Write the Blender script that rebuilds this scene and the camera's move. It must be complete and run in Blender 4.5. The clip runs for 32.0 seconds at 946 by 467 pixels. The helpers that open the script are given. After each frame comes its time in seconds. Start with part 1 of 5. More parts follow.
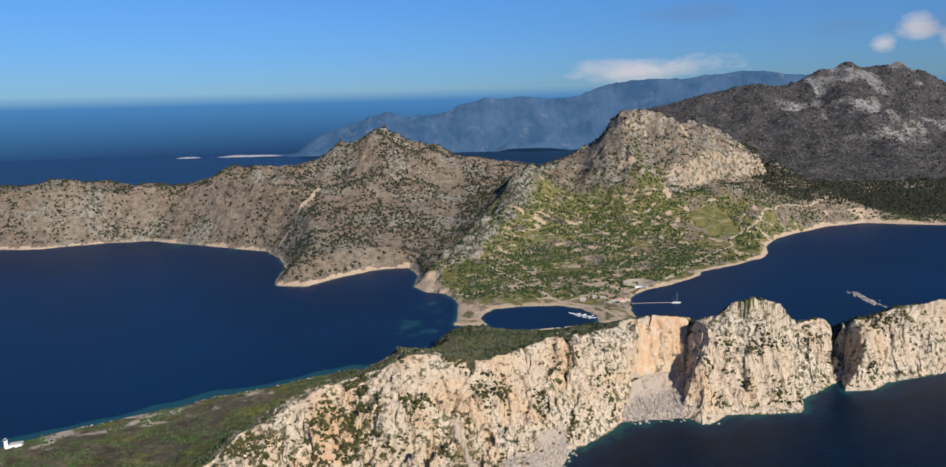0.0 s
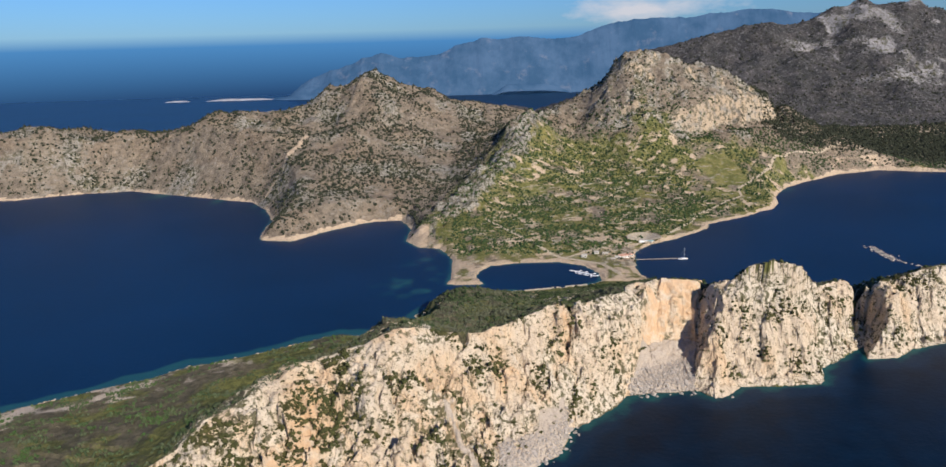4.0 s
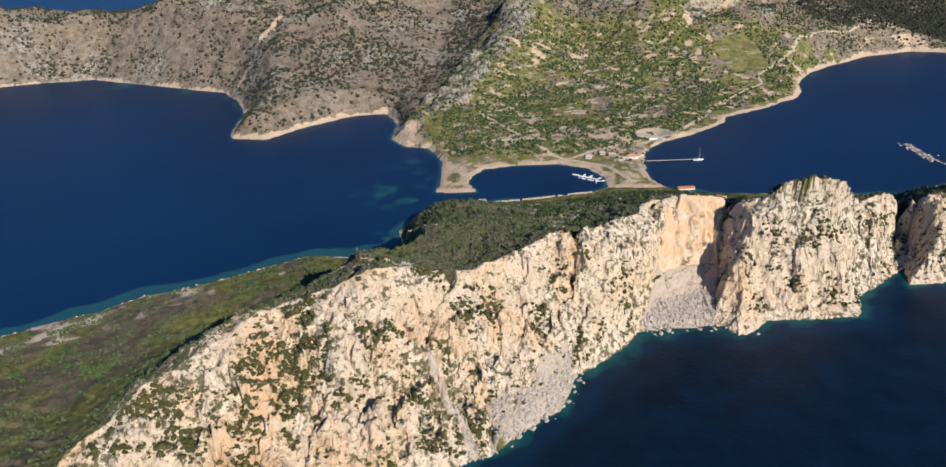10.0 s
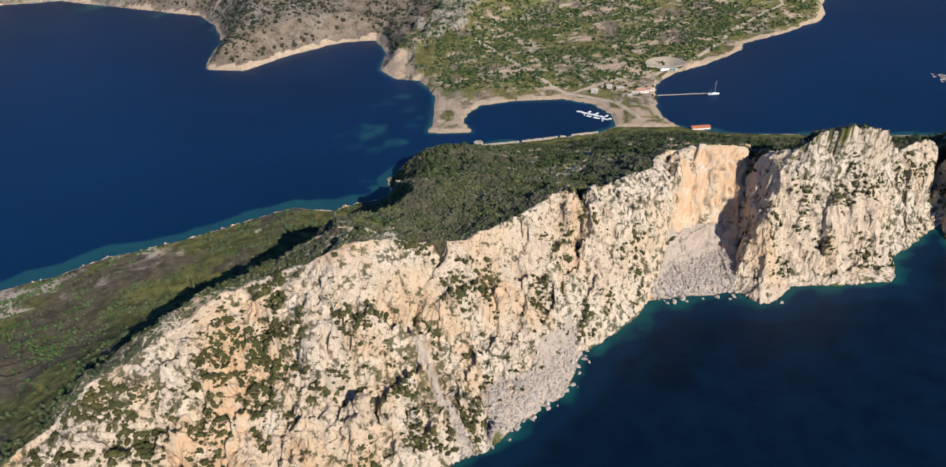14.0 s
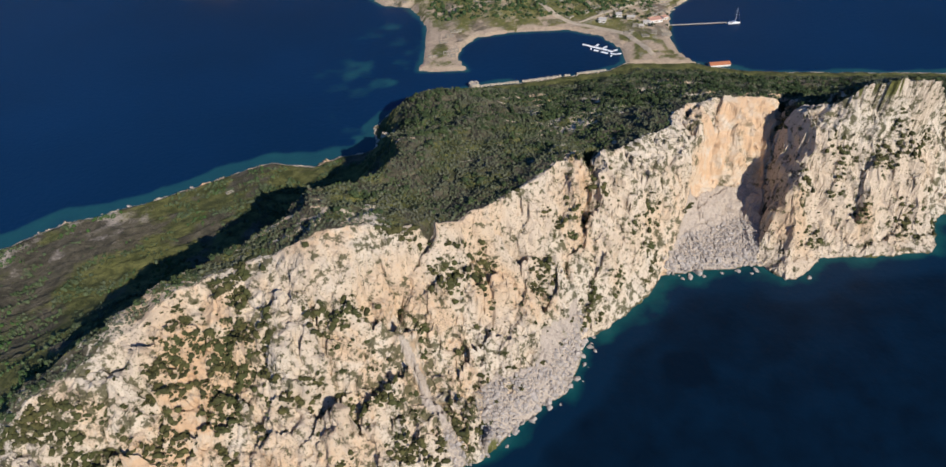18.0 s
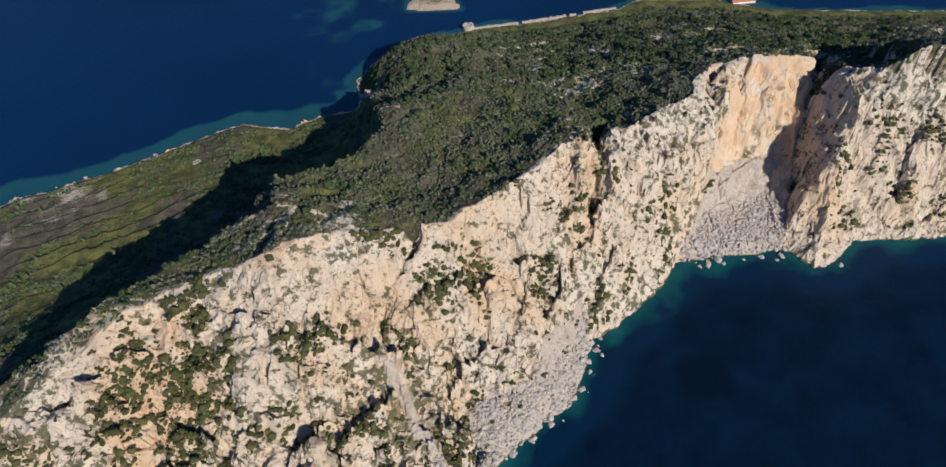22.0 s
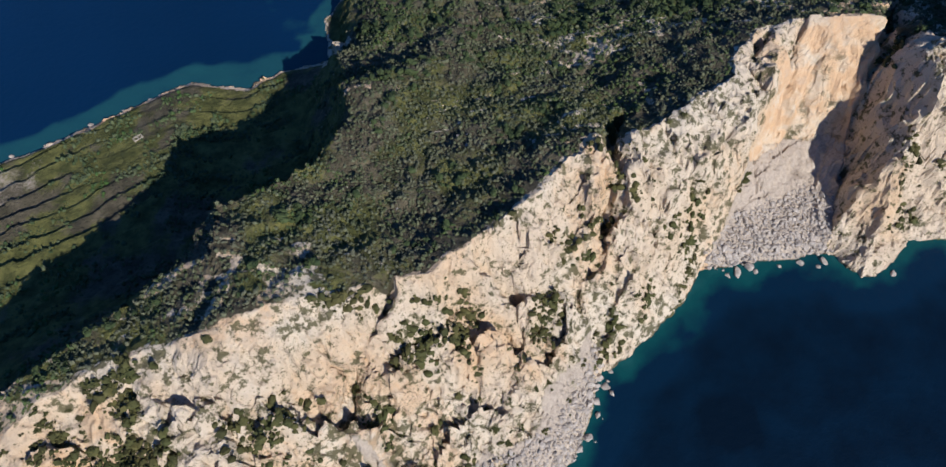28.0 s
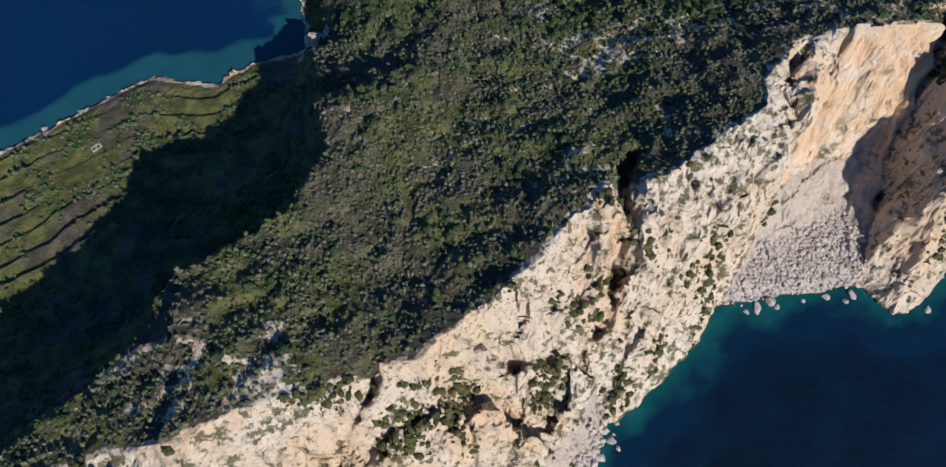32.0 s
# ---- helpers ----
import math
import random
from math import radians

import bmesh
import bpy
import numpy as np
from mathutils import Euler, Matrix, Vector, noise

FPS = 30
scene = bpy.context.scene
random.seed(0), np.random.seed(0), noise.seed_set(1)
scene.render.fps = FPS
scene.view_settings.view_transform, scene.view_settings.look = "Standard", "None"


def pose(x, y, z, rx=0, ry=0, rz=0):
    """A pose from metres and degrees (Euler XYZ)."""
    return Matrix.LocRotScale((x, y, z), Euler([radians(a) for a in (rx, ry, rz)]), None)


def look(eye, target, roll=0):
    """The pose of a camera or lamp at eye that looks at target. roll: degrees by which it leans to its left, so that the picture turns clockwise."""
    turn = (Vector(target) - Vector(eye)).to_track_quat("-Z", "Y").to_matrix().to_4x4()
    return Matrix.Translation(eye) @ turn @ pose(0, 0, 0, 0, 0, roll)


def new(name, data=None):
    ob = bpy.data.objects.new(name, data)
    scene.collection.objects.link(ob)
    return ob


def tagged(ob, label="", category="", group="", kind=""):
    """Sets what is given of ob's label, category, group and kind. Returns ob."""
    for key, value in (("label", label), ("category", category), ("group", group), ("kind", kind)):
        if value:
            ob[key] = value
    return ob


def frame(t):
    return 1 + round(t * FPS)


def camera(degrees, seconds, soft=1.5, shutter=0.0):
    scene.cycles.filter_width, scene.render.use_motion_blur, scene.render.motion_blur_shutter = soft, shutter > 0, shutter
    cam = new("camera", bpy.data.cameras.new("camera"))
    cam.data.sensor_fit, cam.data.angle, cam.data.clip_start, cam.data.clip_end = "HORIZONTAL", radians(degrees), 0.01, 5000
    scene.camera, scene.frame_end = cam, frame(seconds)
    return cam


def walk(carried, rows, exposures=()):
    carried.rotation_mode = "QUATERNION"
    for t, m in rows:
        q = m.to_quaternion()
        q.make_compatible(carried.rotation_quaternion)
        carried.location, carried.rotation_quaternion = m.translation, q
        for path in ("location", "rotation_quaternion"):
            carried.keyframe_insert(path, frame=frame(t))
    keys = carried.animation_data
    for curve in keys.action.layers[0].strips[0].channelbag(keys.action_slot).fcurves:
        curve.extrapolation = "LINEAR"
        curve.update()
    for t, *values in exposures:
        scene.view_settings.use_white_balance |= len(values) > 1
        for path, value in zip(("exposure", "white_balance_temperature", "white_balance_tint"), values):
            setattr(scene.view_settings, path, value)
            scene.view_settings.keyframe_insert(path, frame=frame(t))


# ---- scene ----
# The camera and its flight
cam = camera(69.5, 32.0)
METRES, EYE, TILT, LEAN, TURN = 560.0, 329.9, -10.90, 1.52, 0.0
ROWS = [
    (0.0, 0.0, 0.0, 0.0, 0.0, 0.0, -0.0),
    (0.5, 0.0012, 0.0146, 0.0027, -0.02, -0.36, 0.02),
    (1.0, 0.0022, 0.0304, 0.0057, -0.04, -0.76, 0.02),
    (1.5, 0.0033, 0.0445, 0.0085, -0.05, -1.15, 0.04),
    (2.0, 0.0043, 0.0608, 0.0116, -0.06, -1.61, 0.06),
    (2.5, 0.0052, 0.0756, 0.0146, -0.09, -2.22, 0.09),
    (3.0, 0.0065, 0.0925, 0.0179, -0.12, -3.09, 0.13),
    (3.5, 0.0076, 0.1082, 0.0208, -0.15, -3.91, 0.14),
    (5.5, 0.0118, 0.1711, 0.0332, -0.26, -7.26, 0.3),
    (6.0, 0.0128, 0.1857, 0.0362, -0.29, -8.05, 0.33),
    (6.5, 0.0137, 0.2002, 0.039, -0.31, -8.82, 0.34),
    (7.0, 0.0146, 0.2169, 0.0421, -0.34, -9.72, 0.36),
    (7.5, 0.0157, 0.2323, 0.0451, -0.37, -10.56, 0.38),
    (8.0, 0.0168, 0.2479, 0.0479, -0.39, -11.41, 0.4),
    (8.5, 0.0177, 0.2623, 0.0508, -0.42, -12.21, 0.43),
    (9.0, 0.0188, 0.2787, 0.0537, -0.45, -13.13, 0.44),
    (9.5, 0.0199, 0.2944, 0.0568, -0.47, -14.0, 0.46),
    (10.0, 0.0208, 0.3097, 0.0598, -0.5, -14.87, 0.48),
    (10.5, 0.0219, 0.3241, 0.0625, -0.52, -15.67, 0.51),
    (11.0, 0.0231, 0.3406, 0.0656, -0.54, -16.59, 0.53),
    (11.5, 0.024, 0.3549, 0.0682, -0.56, -17.38, 0.55),
    (12.0, 0.0251, 0.3713, 0.0714, -0.58, -18.3, 0.58),
    (12.5, 0.026, 0.3855, 0.0741, -0.6, -19.08, 0.59),
    (13.0, 0.027, 0.4018, 0.0772, -0.62, -20.0, 0.61),
    (13.5, 0.0279, 0.4161, 0.0799, -0.65, -20.79, 0.63),
    (14.0, 0.0291, 0.4324, 0.083, -0.66, -21.71, 0.66),
    (14.5, 0.03, 0.4466, 0.0859, -0.67, -22.51, 0.7),
    (16.5, 0.0352, 0.5074, 0.0978, -0.71, -26.12, 0.85),
    (17.0, 0.0363, 0.5246, 0.1006, -0.76, -27.13, 0.88),
    (17.5, 0.0374, 0.5378, 0.1031, -0.77, -27.94, 0.91),
    (18.0, 0.0387, 0.5537, 0.106, -0.8, -28.9, 0.95),
    (18.5, 0.0396, 0.5676, 0.1087, -0.82, -29.74, 0.98),
    (19.0, 0.0411, 0.5845, 0.1119, -0.84, -30.77, 1.04),
    (19.5, 0.0421, 0.5975, 0.1144, -0.85, -31.57, 1.06),
    (20.0, 0.0433, 0.6135, 0.1174, -0.87, -32.54, 1.1),
    (20.5, 0.0446, 0.6275, 0.1199, -0.89, -33.38, 1.14),
    (21.0, 0.0459, 0.6436, 0.1228, -0.93, -34.36, 1.19),
    (21.5, 0.0471, 0.6578, 0.1255, -0.95, -35.22, 1.23),
    (22.0, 0.0484, 0.674, 0.1285, -1.0, -36.22, 1.28),
    (22.5, 0.0497, 0.6882, 0.1312, -1.02, -37.11, 1.33),
    (23.0, 0.0511, 0.7044, 0.1342, -1.05, -38.14, 1.37),
    (23.5, 0.0522, 0.7185, 0.1367, -1.09, -39.05, 1.42),
    (24.0, 0.0536, 0.7346, 0.1396, -1.12, -40.08, 1.46),
    (24.5, 0.0549, 0.7487, 0.1422, -1.15, -41.01, 1.51),
    (25.0, 0.0563, 0.765, 0.1452, -1.19, -42.06, 1.57),
    (25.5, 0.0574, 0.779, 0.1478, -1.24, -42.95, 1.6),
    (27.5, 0.0625, 0.8389, 0.1579, -1.38, -46.65, 1.82),
    (28.0, 0.064, 0.855, 0.1603, -1.44, -47.59, 1.92),
    (28.5, 0.0652, 0.8706, 0.1631, -1.47, -48.55, 1.97),
    (29.0, 0.0658, 0.8864, 0.1659, -1.54, -49.52, 1.96),
    (29.5, 0.0668, 0.9011, 0.1686, -1.57, -50.42, 1.99),
    (30.0, 0.0679, 0.9178, 0.1715, -1.63, -51.41, 2.03),
    (30.5, 0.0693, 0.9335, 0.1744, -1.66, -52.37, 2.09),
    (31.0, 0.0706, 0.9492, 0.1773, -1.7, -53.33, 2.14),
    (31.5, 0.0718, 0.9637, 0.1797, -1.74, -54.2, 2.18),
    (32.0, 0.073, 0.9801, 0.1823, -1.8, -55.2, 2.23),
]
walk(cam, [(t, pose(0, 0, EYE, TILT, LEAN, TURN) @ pose(METRES * x, METRES * y, METRES * z, 90 + pitch, roll, yaw)) for t, x, y, z, yaw, pitch, roll in ROWS],
     exposures=[(0, 0.25, 6500, 10), (8, 0.52, 6600, 10), (14, 0.44, 6460, 10), (22, 0.30, 6170, 10), (32, 0.44, 6030, 10)])

# World, sun and sky
SUN_AZ, SUN_EL = 146.0, 31.0
world = bpy.data.worlds.new("sky")
scene.world = world
world.use_nodes = True


def build_sky():
    nt = world.node_tree
    nd, lk = nt.nodes, nt.links
    nd.clear()
    out = nd.new("ShaderNodeOutputWorld")
    bg = nd.new("ShaderNodeBackground")
    sky = nd.new("ShaderNodeTexSky")
    sky.sky_type = "NISHITA"
    sky.sun_disc = False
    sky.sun_elevation = radians(SUN_EL)
    sky.sun_rotation = radians(SUN_AZ)
    sky.air_density, sky.dust_density, sky.ozone_density = 1.0, 0.15, 4.0
    geo = nd.new("ShaderNodeTexCoord")
    sep = nd.new("ShaderNodeSeparateXYZ")
    lk.new(geo.outputs["Generated"], sep.inputs[0])
    # clear deep-blue tint of the upper air
    tint = nd.new("ShaderNodeMix")
    tint.data_type, tint.blend_type = "RGBA", "MULTIPLY"
    tint.inputs[0].default_value = 1.0
    deep = nd.new("ShaderNodeMapRange")
    deep.clamp = True
    deep.inputs["From Min"].default_value, deep.inputs["From Max"].default_value = 0.0, 0.16
    lk.new(sep.outputs[2], deep.inputs[0])
    air = nd.new("ShaderNodeMix")
    air.data_type = "RGBA"
    lk.new(deep.outputs[0], air.inputs[0])
    air.inputs[6].default_value = (0.40, 0.69, 1.22, 1)
    air.inputs[7].default_value = (0.53, 0.95, 1.52, 1)
    lk.new(air.outputs[2], tint.inputs[7])
    lk.new(sky.outputs[0], tint.inputs[6])
    # clouds over the mountains, as shapes of noise in a low band of the sky
    mp = nd.new("ShaderNodeMapping")
    mp.inputs["Scale"].default_value = (9, 9, 22)
    lk.new(geo.outputs["Generated"], mp.inputs[0])
    nz = nd.new("ShaderNodeTexNoise")
    nz.inputs["Scale"].default_value, nz.inputs["Detail"].default_value, nz.inputs["Roughness"].default_value = 1.0, 7.0, 0.62
    lk.new(mp.outputs[0], nz.inputs["Vector"])

    def blob(azimuth, height, wide, tall):
        d = nd.new("ShaderNodeVectorMath")
        d.operation = "SUBTRACT"
        lk.new(geo.outputs["Generated"], d.inputs[0])
        a, e = radians(azimuth), radians(height)
        d.inputs[1].default_value = (math.sin(a) * math.cos(e), math.cos(a) * math.cos(e), math.sin(e))
        sc = nd.new("ShaderNodeVectorMath")
        sc.operation = "MULTIPLY"
        lk.new(d.outputs[0], sc.inputs[0])
        sc.inputs[1].default_value = (1 / radians(wide), 1 / radians(wide), 1 / radians(tall))
        ln = nd.new("ShaderNodeVectorMath")
        ln.operation = "LENGTH"
        lk.new(sc.outputs[0], ln.inputs[0])
        return ln.outputs["Value"]

    def mathn(op, a, b):
        n = nd.new("ShaderNodeMath")
        n.operation = op
        for i, v in enumerate((a, b)):
            if isinstance(v, (int, float)):
                n.inputs[i].default_value = v
            else:
                lk.new(v, n.inputs[i])
        return n.outputs[0]

    col = tint.outputs[2]
    for az, el, wd, tl, strength in ((14.6, 2.1, 6.4, 1.2, 0.85), (32.2, 4.3, 1.3, 1.0, 0.85), (30.2, 3.3, 0.9, 0.7, 0.7), (34.8, 3.7, 1.2, 0.9, 0.75), (17.5, 6.4, 4.0, 0.8, 0.25), (27.5, 4.6, 2.6, 0.6, 0.2), (35.5, 4.4, 5.0, 1.0, 0.3)):
        r = blob(az, el, wd, tl)
        m = mathn("SUBTRACT", mathn("MULTIPLY", nz.outputs[0], 2.1), mathn("ADD", mathn("MULTIPLY", r, 0.75), 0.28))
        ramp = nd.new("ShaderNodeMapRange")
        ramp.clamp = True
        ramp.inputs["From Min"].default_value, ramp.inputs["From Max"].default_value = 0.0, 0.6
        ramp.inputs["To Max"].default_value = strength
        lk.new(m, ramp.inputs[0])
        mx = nd.new("ShaderNodeMix")
        mx.data_type = "RGBA"
        lk.new(ramp.outputs[0], mx.inputs[0])
        lk.new(col, mx.inputs[6])
        mx.inputs[7].default_value = (9.0, 8.8, 9.4, 1) if strength > 0.5 else (2.3, 3.1, 4.9, 1)
        col = mx.outputs[2]
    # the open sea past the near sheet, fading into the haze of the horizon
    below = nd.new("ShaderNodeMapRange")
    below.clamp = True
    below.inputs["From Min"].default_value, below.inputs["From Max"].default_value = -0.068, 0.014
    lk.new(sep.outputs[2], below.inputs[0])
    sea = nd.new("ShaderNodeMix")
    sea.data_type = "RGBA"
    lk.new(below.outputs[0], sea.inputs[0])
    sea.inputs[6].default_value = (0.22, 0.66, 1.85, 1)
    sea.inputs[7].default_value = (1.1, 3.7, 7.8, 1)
    edge = nd.new("ShaderNodeMapRange")
    edge.clamp = True
    edge.inputs["From Min"].default_value, edge.inputs["From Max"].default_value = 0.004, 0.020
    lk.new(sep.outputs[2], edge.inputs[0])
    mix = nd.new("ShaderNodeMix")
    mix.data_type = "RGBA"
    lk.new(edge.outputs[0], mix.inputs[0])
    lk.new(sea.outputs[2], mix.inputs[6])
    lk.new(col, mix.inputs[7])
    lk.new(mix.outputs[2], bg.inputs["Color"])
    bg.inputs["Strength"].default_value = 0.058
    lk.new(bg.outputs[0], out.inputs["Surface"])


build_sky()
sun_data = bpy.data.lights.new("sun", "SUN")
sun_data.energy, sun_data.angle, sun_data.color = 5.0, radians(0.5), (1.0, 0.935, 0.85)
sun = new("sun", sun_data)
sun.matrix_world = look((0, 0, 900), (-math.sin(radians(SUN_AZ)) * 1000, -math.cos(radians(SUN_AZ)) * 1000, 900 - 1000 * math.tan(radians(SUN_EL))))


# ---- materials ----
def material(name, rough=0.9, spec=0.3):
    m = bpy.data.materials.new(name)
    m.use_nodes = True
    b = m.node_tree.nodes["Principled BSDF"]
    b.inputs["Roughness"].default_value = rough
    b.inputs["Specular IOR Level"].default_value = spec
    return m, m.node_tree.nodes, m.node_tree.links, b


def noise_node(nd, lk, vec, scale, detail=4, rough=0.55, stretch=None):
    if stretch:
        mp = nd.new("ShaderNodeMapping")
        mp.inputs["Scale"].default_value = stretch
        lk.new(vec, mp.inputs[0])
        vec = mp.outputs[0]
    n = nd.new("ShaderNodeTexNoise")
    n.inputs["Scale"].default_value, n.inputs["Detail"].default_value, n.inputs["Roughness"].default_value = scale, detail, rough
    lk.new(vec, n.inputs["Vector"])
    return n.outputs[0]


def ramp(nd, lk, fac, lo, hi, to=1.0):
    r = nd.new("ShaderNodeMapRange")
    r.clamp = True
    r.inputs["From Min"].default_value, r.inputs["From Max"].default_value, r.inputs["To Max"].default_value = lo, hi, to
    lk.new(fac, r.inputs[0])
    return r.outputs[0]


def mixc(nd, lk, fac, a, b, mode="MIX"):
    m = nd.new("ShaderNodeMix")
    m.data_type, m.blend_type = "RGBA", mode
    for i, v in ((0, fac), (6, a), (7, b)):
        if isinstance(v, (int, float)):
            m.inputs[i].default_value = v
        elif isinstance(v, tuple):
            m.inputs[i].default_value = (*v, 1)
        else:
            lk.new(v, m.inputs[i])
    return m.outputs[2]


def mul(nd, lk, a, b, op="MULTIPLY"):
    n = nd.new("ShaderNodeMath")
    n.operation = op
    for i, v in enumerate((a, b)):
        if isinstance(v, (int, float)):
            n.inputs[i].default_value = v
        else:
            lk.new(v, n.inputs[i])
    return n.outputs[0]


def bump(nd, lk, b, height, dist, strength=1.0):
    n = nd.new("ShaderNodeBump")
    n.inputs["Distance"].default_value, n.inputs["Strength"].default_value = dist, strength
    lk.new(height, n.inputs["Height"])
    lk.new(n.outputs[0], b.inputs["Normal"])


def position(nd):
    return nd.new("ShaderNodeNewGeometry").outputs["Position"]


def land_material(name, rock_a, rock_b, rock_stain, soil_a, soil_b, grass_a, grass_b, sand, scale, mottle=0.0):
    """Rock, soil, grass and sand, laid by the mesh's cover layer (red rock, green grass, blue sand)."""
    m, nd, lk, b = material(name, 0.92, 0.15)
    p = position(nd)
    at = nd.new("ShaderNodeAttribute")
    at.attribute_name = "cover"
    sp = nd.new("ShaderNodeSeparateColor")
    lk.new(at.outputs["Color"], sp.inputs[0])
    big = noise_node(nd, lk, p, 0.018 * scale, 5, 0.6)
    mid = noise_node(nd, lk, p, 0.11 * scale, 6, 0.62)
    fine = noise_node(nd, lk, p, 0.6 * scale, 6, 0.7)
    streak = noise_node(nd, lk, p, 0.5 * scale, 5, 0.65, (0.55, 0.55, 0.12))
    rock = mixc(nd, lk, ramp(nd, lk, big, 0.42, 0.62), rock_a, rock_b)
    rock = mixc(nd, lk, mul(nd, lk, ramp(nd, lk, at.outputs["Alpha"], 0.15, 0.95, 0.9), ramp(nd, lk, mid, 0.36, 0.62)), rock, rock_stain)
    rock = mixc(nd, lk, mul(nd, lk, ramp(nd, lk, streak, 0.54, 0.74, 0.5), ramp(nd, lk, at.outputs["Alpha"], 0.0, 0.25)), rock, rock_stain)
    rock = mixc(nd, lk, mul(nd, lk, 0.3, ramp(nd, lk, at.outputs["Alpha"], 0.0, 0.30, 0.3), "SUBTRACT"), rock, tuple(0.80 * c + 0.10 for c in rock_b))
    rock = mixc(nd, lk, ramp(nd, lk, mid, 0.54, 0.70, 0.6), rock, tuple(0.72 * c + 0.09 for c in rock_a))
    rock = mixc(nd, lk, ramp(nd, lk, fine, 0.57, 0.76, 0.38), rock, tuple(0.45 * c for c in rock_b))
    speck = noise_node(nd, lk, p, 0.20 * scale, 7, 0.70)
    patch = mul(nd, lk, speck, mul(nd, lk, big, 0.35), "ADD")
    clean = mul(nd, lk, 1.0, ramp(nd, lk, at.outputs["Alpha"], 0.75, 0.98), "SUBTRACT")
    rock = mixc(nd, lk, mul(nd, lk, ramp(nd, lk, patch, 0.70, 0.755, 0.9), clean), rock, (0.080, 0.074, 0.032))
    moss = noise_node(nd, lk, p, 0.75 * scale, 5, 0.62)
    rock = mixc(nd, lk, mul(nd, lk, ramp(nd, lk, mul(nd, lk, moss, mul(nd, lk, mid, 0.3), "ADD"), 0.735, 0.80, 0.75), clean), rock, (0.115, 0.105, 0.045))
    soil = mixc(nd, lk, ramp(nd, lk, mid, 0.38, 0.64), soil_a, soil_b)
    soil = mixc(nd, lk, ramp(nd, lk, fine, 0.50, 0.70, 0.7), soil, tuple(0.4 * c for c in soil_a))
    grass = mixc(nd, lk, ramp(nd, lk, mid, 0.40, 0.62), grass_a, grass_b)
    grass = mixc(nd, lk, ramp(nd, lk, fine, 0.52, 0.72, 0.6), grass, tuple(0.45 * c for c in grass_a))
    beach = mixc(nd, lk, ramp(nd, lk, fine, 0.40, 0.66), sand, tuple(0.72 * c for c in sand))
    grit = noise_node(nd, lk, p, 2.2 * scale, 5, 0.75)
    wob = mul(nd, lk, mul(nd, lk, fine, 0.5, "SUBTRACT"), 0.9)

    def layer(ch):
        return ramp(nd, lk, mul(nd, lk, sp.outputs[ch], wob, "ADD"), 0.38, 0.62)
    c = mixc(nd, lk, layer(1), soil, grass)
    if mottle:
        spot = noise_node(nd, lk, p, 0.10, 6, 0.72)
        tone = noise_node(nd, lk, p, 0.009, 4, 0.6)
        c = mixc(nd, lk, ramp(nd, lk, tone, 0.45, 0.62, 0.5 * mottle), c, mixc(nd, lk, 1.0, c, (1.08, 0.93, 0.80), "MULTIPLY"))
        c = mixc(nd, lk, ramp(nd, lk, spot, 0.54, 0.66, 0.75 * mottle), c, rock_b)
        c = mixc(nd, lk, ramp(nd, lk, mul(nd, lk, 1.0, spot, "SUBTRACT"), 0.55, 0.64, 0.8 * mottle), c, (0.045, 0.048, 0.026))
        rock = mixc(nd, lk, ramp(nd, lk, mul(nd, lk, 1.0, spot, "SUBTRACT"), 0.49, 0.57, 1.15 * mottle), rock, (0.06, 0.058, 0.036))
    c = mixc(nd, lk, layer(2), c, beach)
    c = mixc(nd, lk, layer(0), c, rock)
    c = mixc(nd, lk, ramp(nd, lk, grit, 0.50, 0.75, 0.45), c, mixc(nd, lk, 1.0, c, (0.45, 0.42, 0.38), "MULTIPLY"))
    lk.new(c, b.inputs["Base Color"])
    h = mul(nd, lk, mul(nd, lk, mul(nd, lk, fine, 0.7), mul(nd, lk, streak, 0.8), "ADD"), mul(nd, lk, grit, 0.35), "ADD")
    bump(nd, lk, b, h, 1.7 / scale, 1.0)
    return m


MAT_HEAD = land_material("headland_ground", (0.560, 0.425, 0.288), (0.605, 0.510, 0.385), (0.59, 0.355, 0.18), (0.062, 0.054, 0.034), (0.140, 0.118, 0.076),
                         (0.066, 0.070, 0.022), (0.165, 0.158, 0.050), (0.49, 0.405, 0.32), 1.0)
MAT_MAIN = land_material("mainland_ground", (0.22, 0.193, 0.160), (0.36, 0.322, 0.262), (0.54, 0.39, 0.24), (0.155, 0.124, 0.092), (0.275, 0.218, 0.158),
                         (0.115, 0.120, 0.034), (0.220, 0.196, 0.070), (0.55, 0.415, 0.285), 0.45, 0.65)
# far hills: distance haze put into the colour, greyer rock over dark heath
MAT_FARHILL_HAZE = land_material("far_hill_haze_ground", (0.17, 0.16, 0.160), (0.42, 0.39, 0.38), (0.30, 0.26, 0.24), (0.040, 0.040, 0.040), (0.090, 0.082, 0.080),
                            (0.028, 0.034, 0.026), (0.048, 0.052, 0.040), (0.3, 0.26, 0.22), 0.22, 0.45)


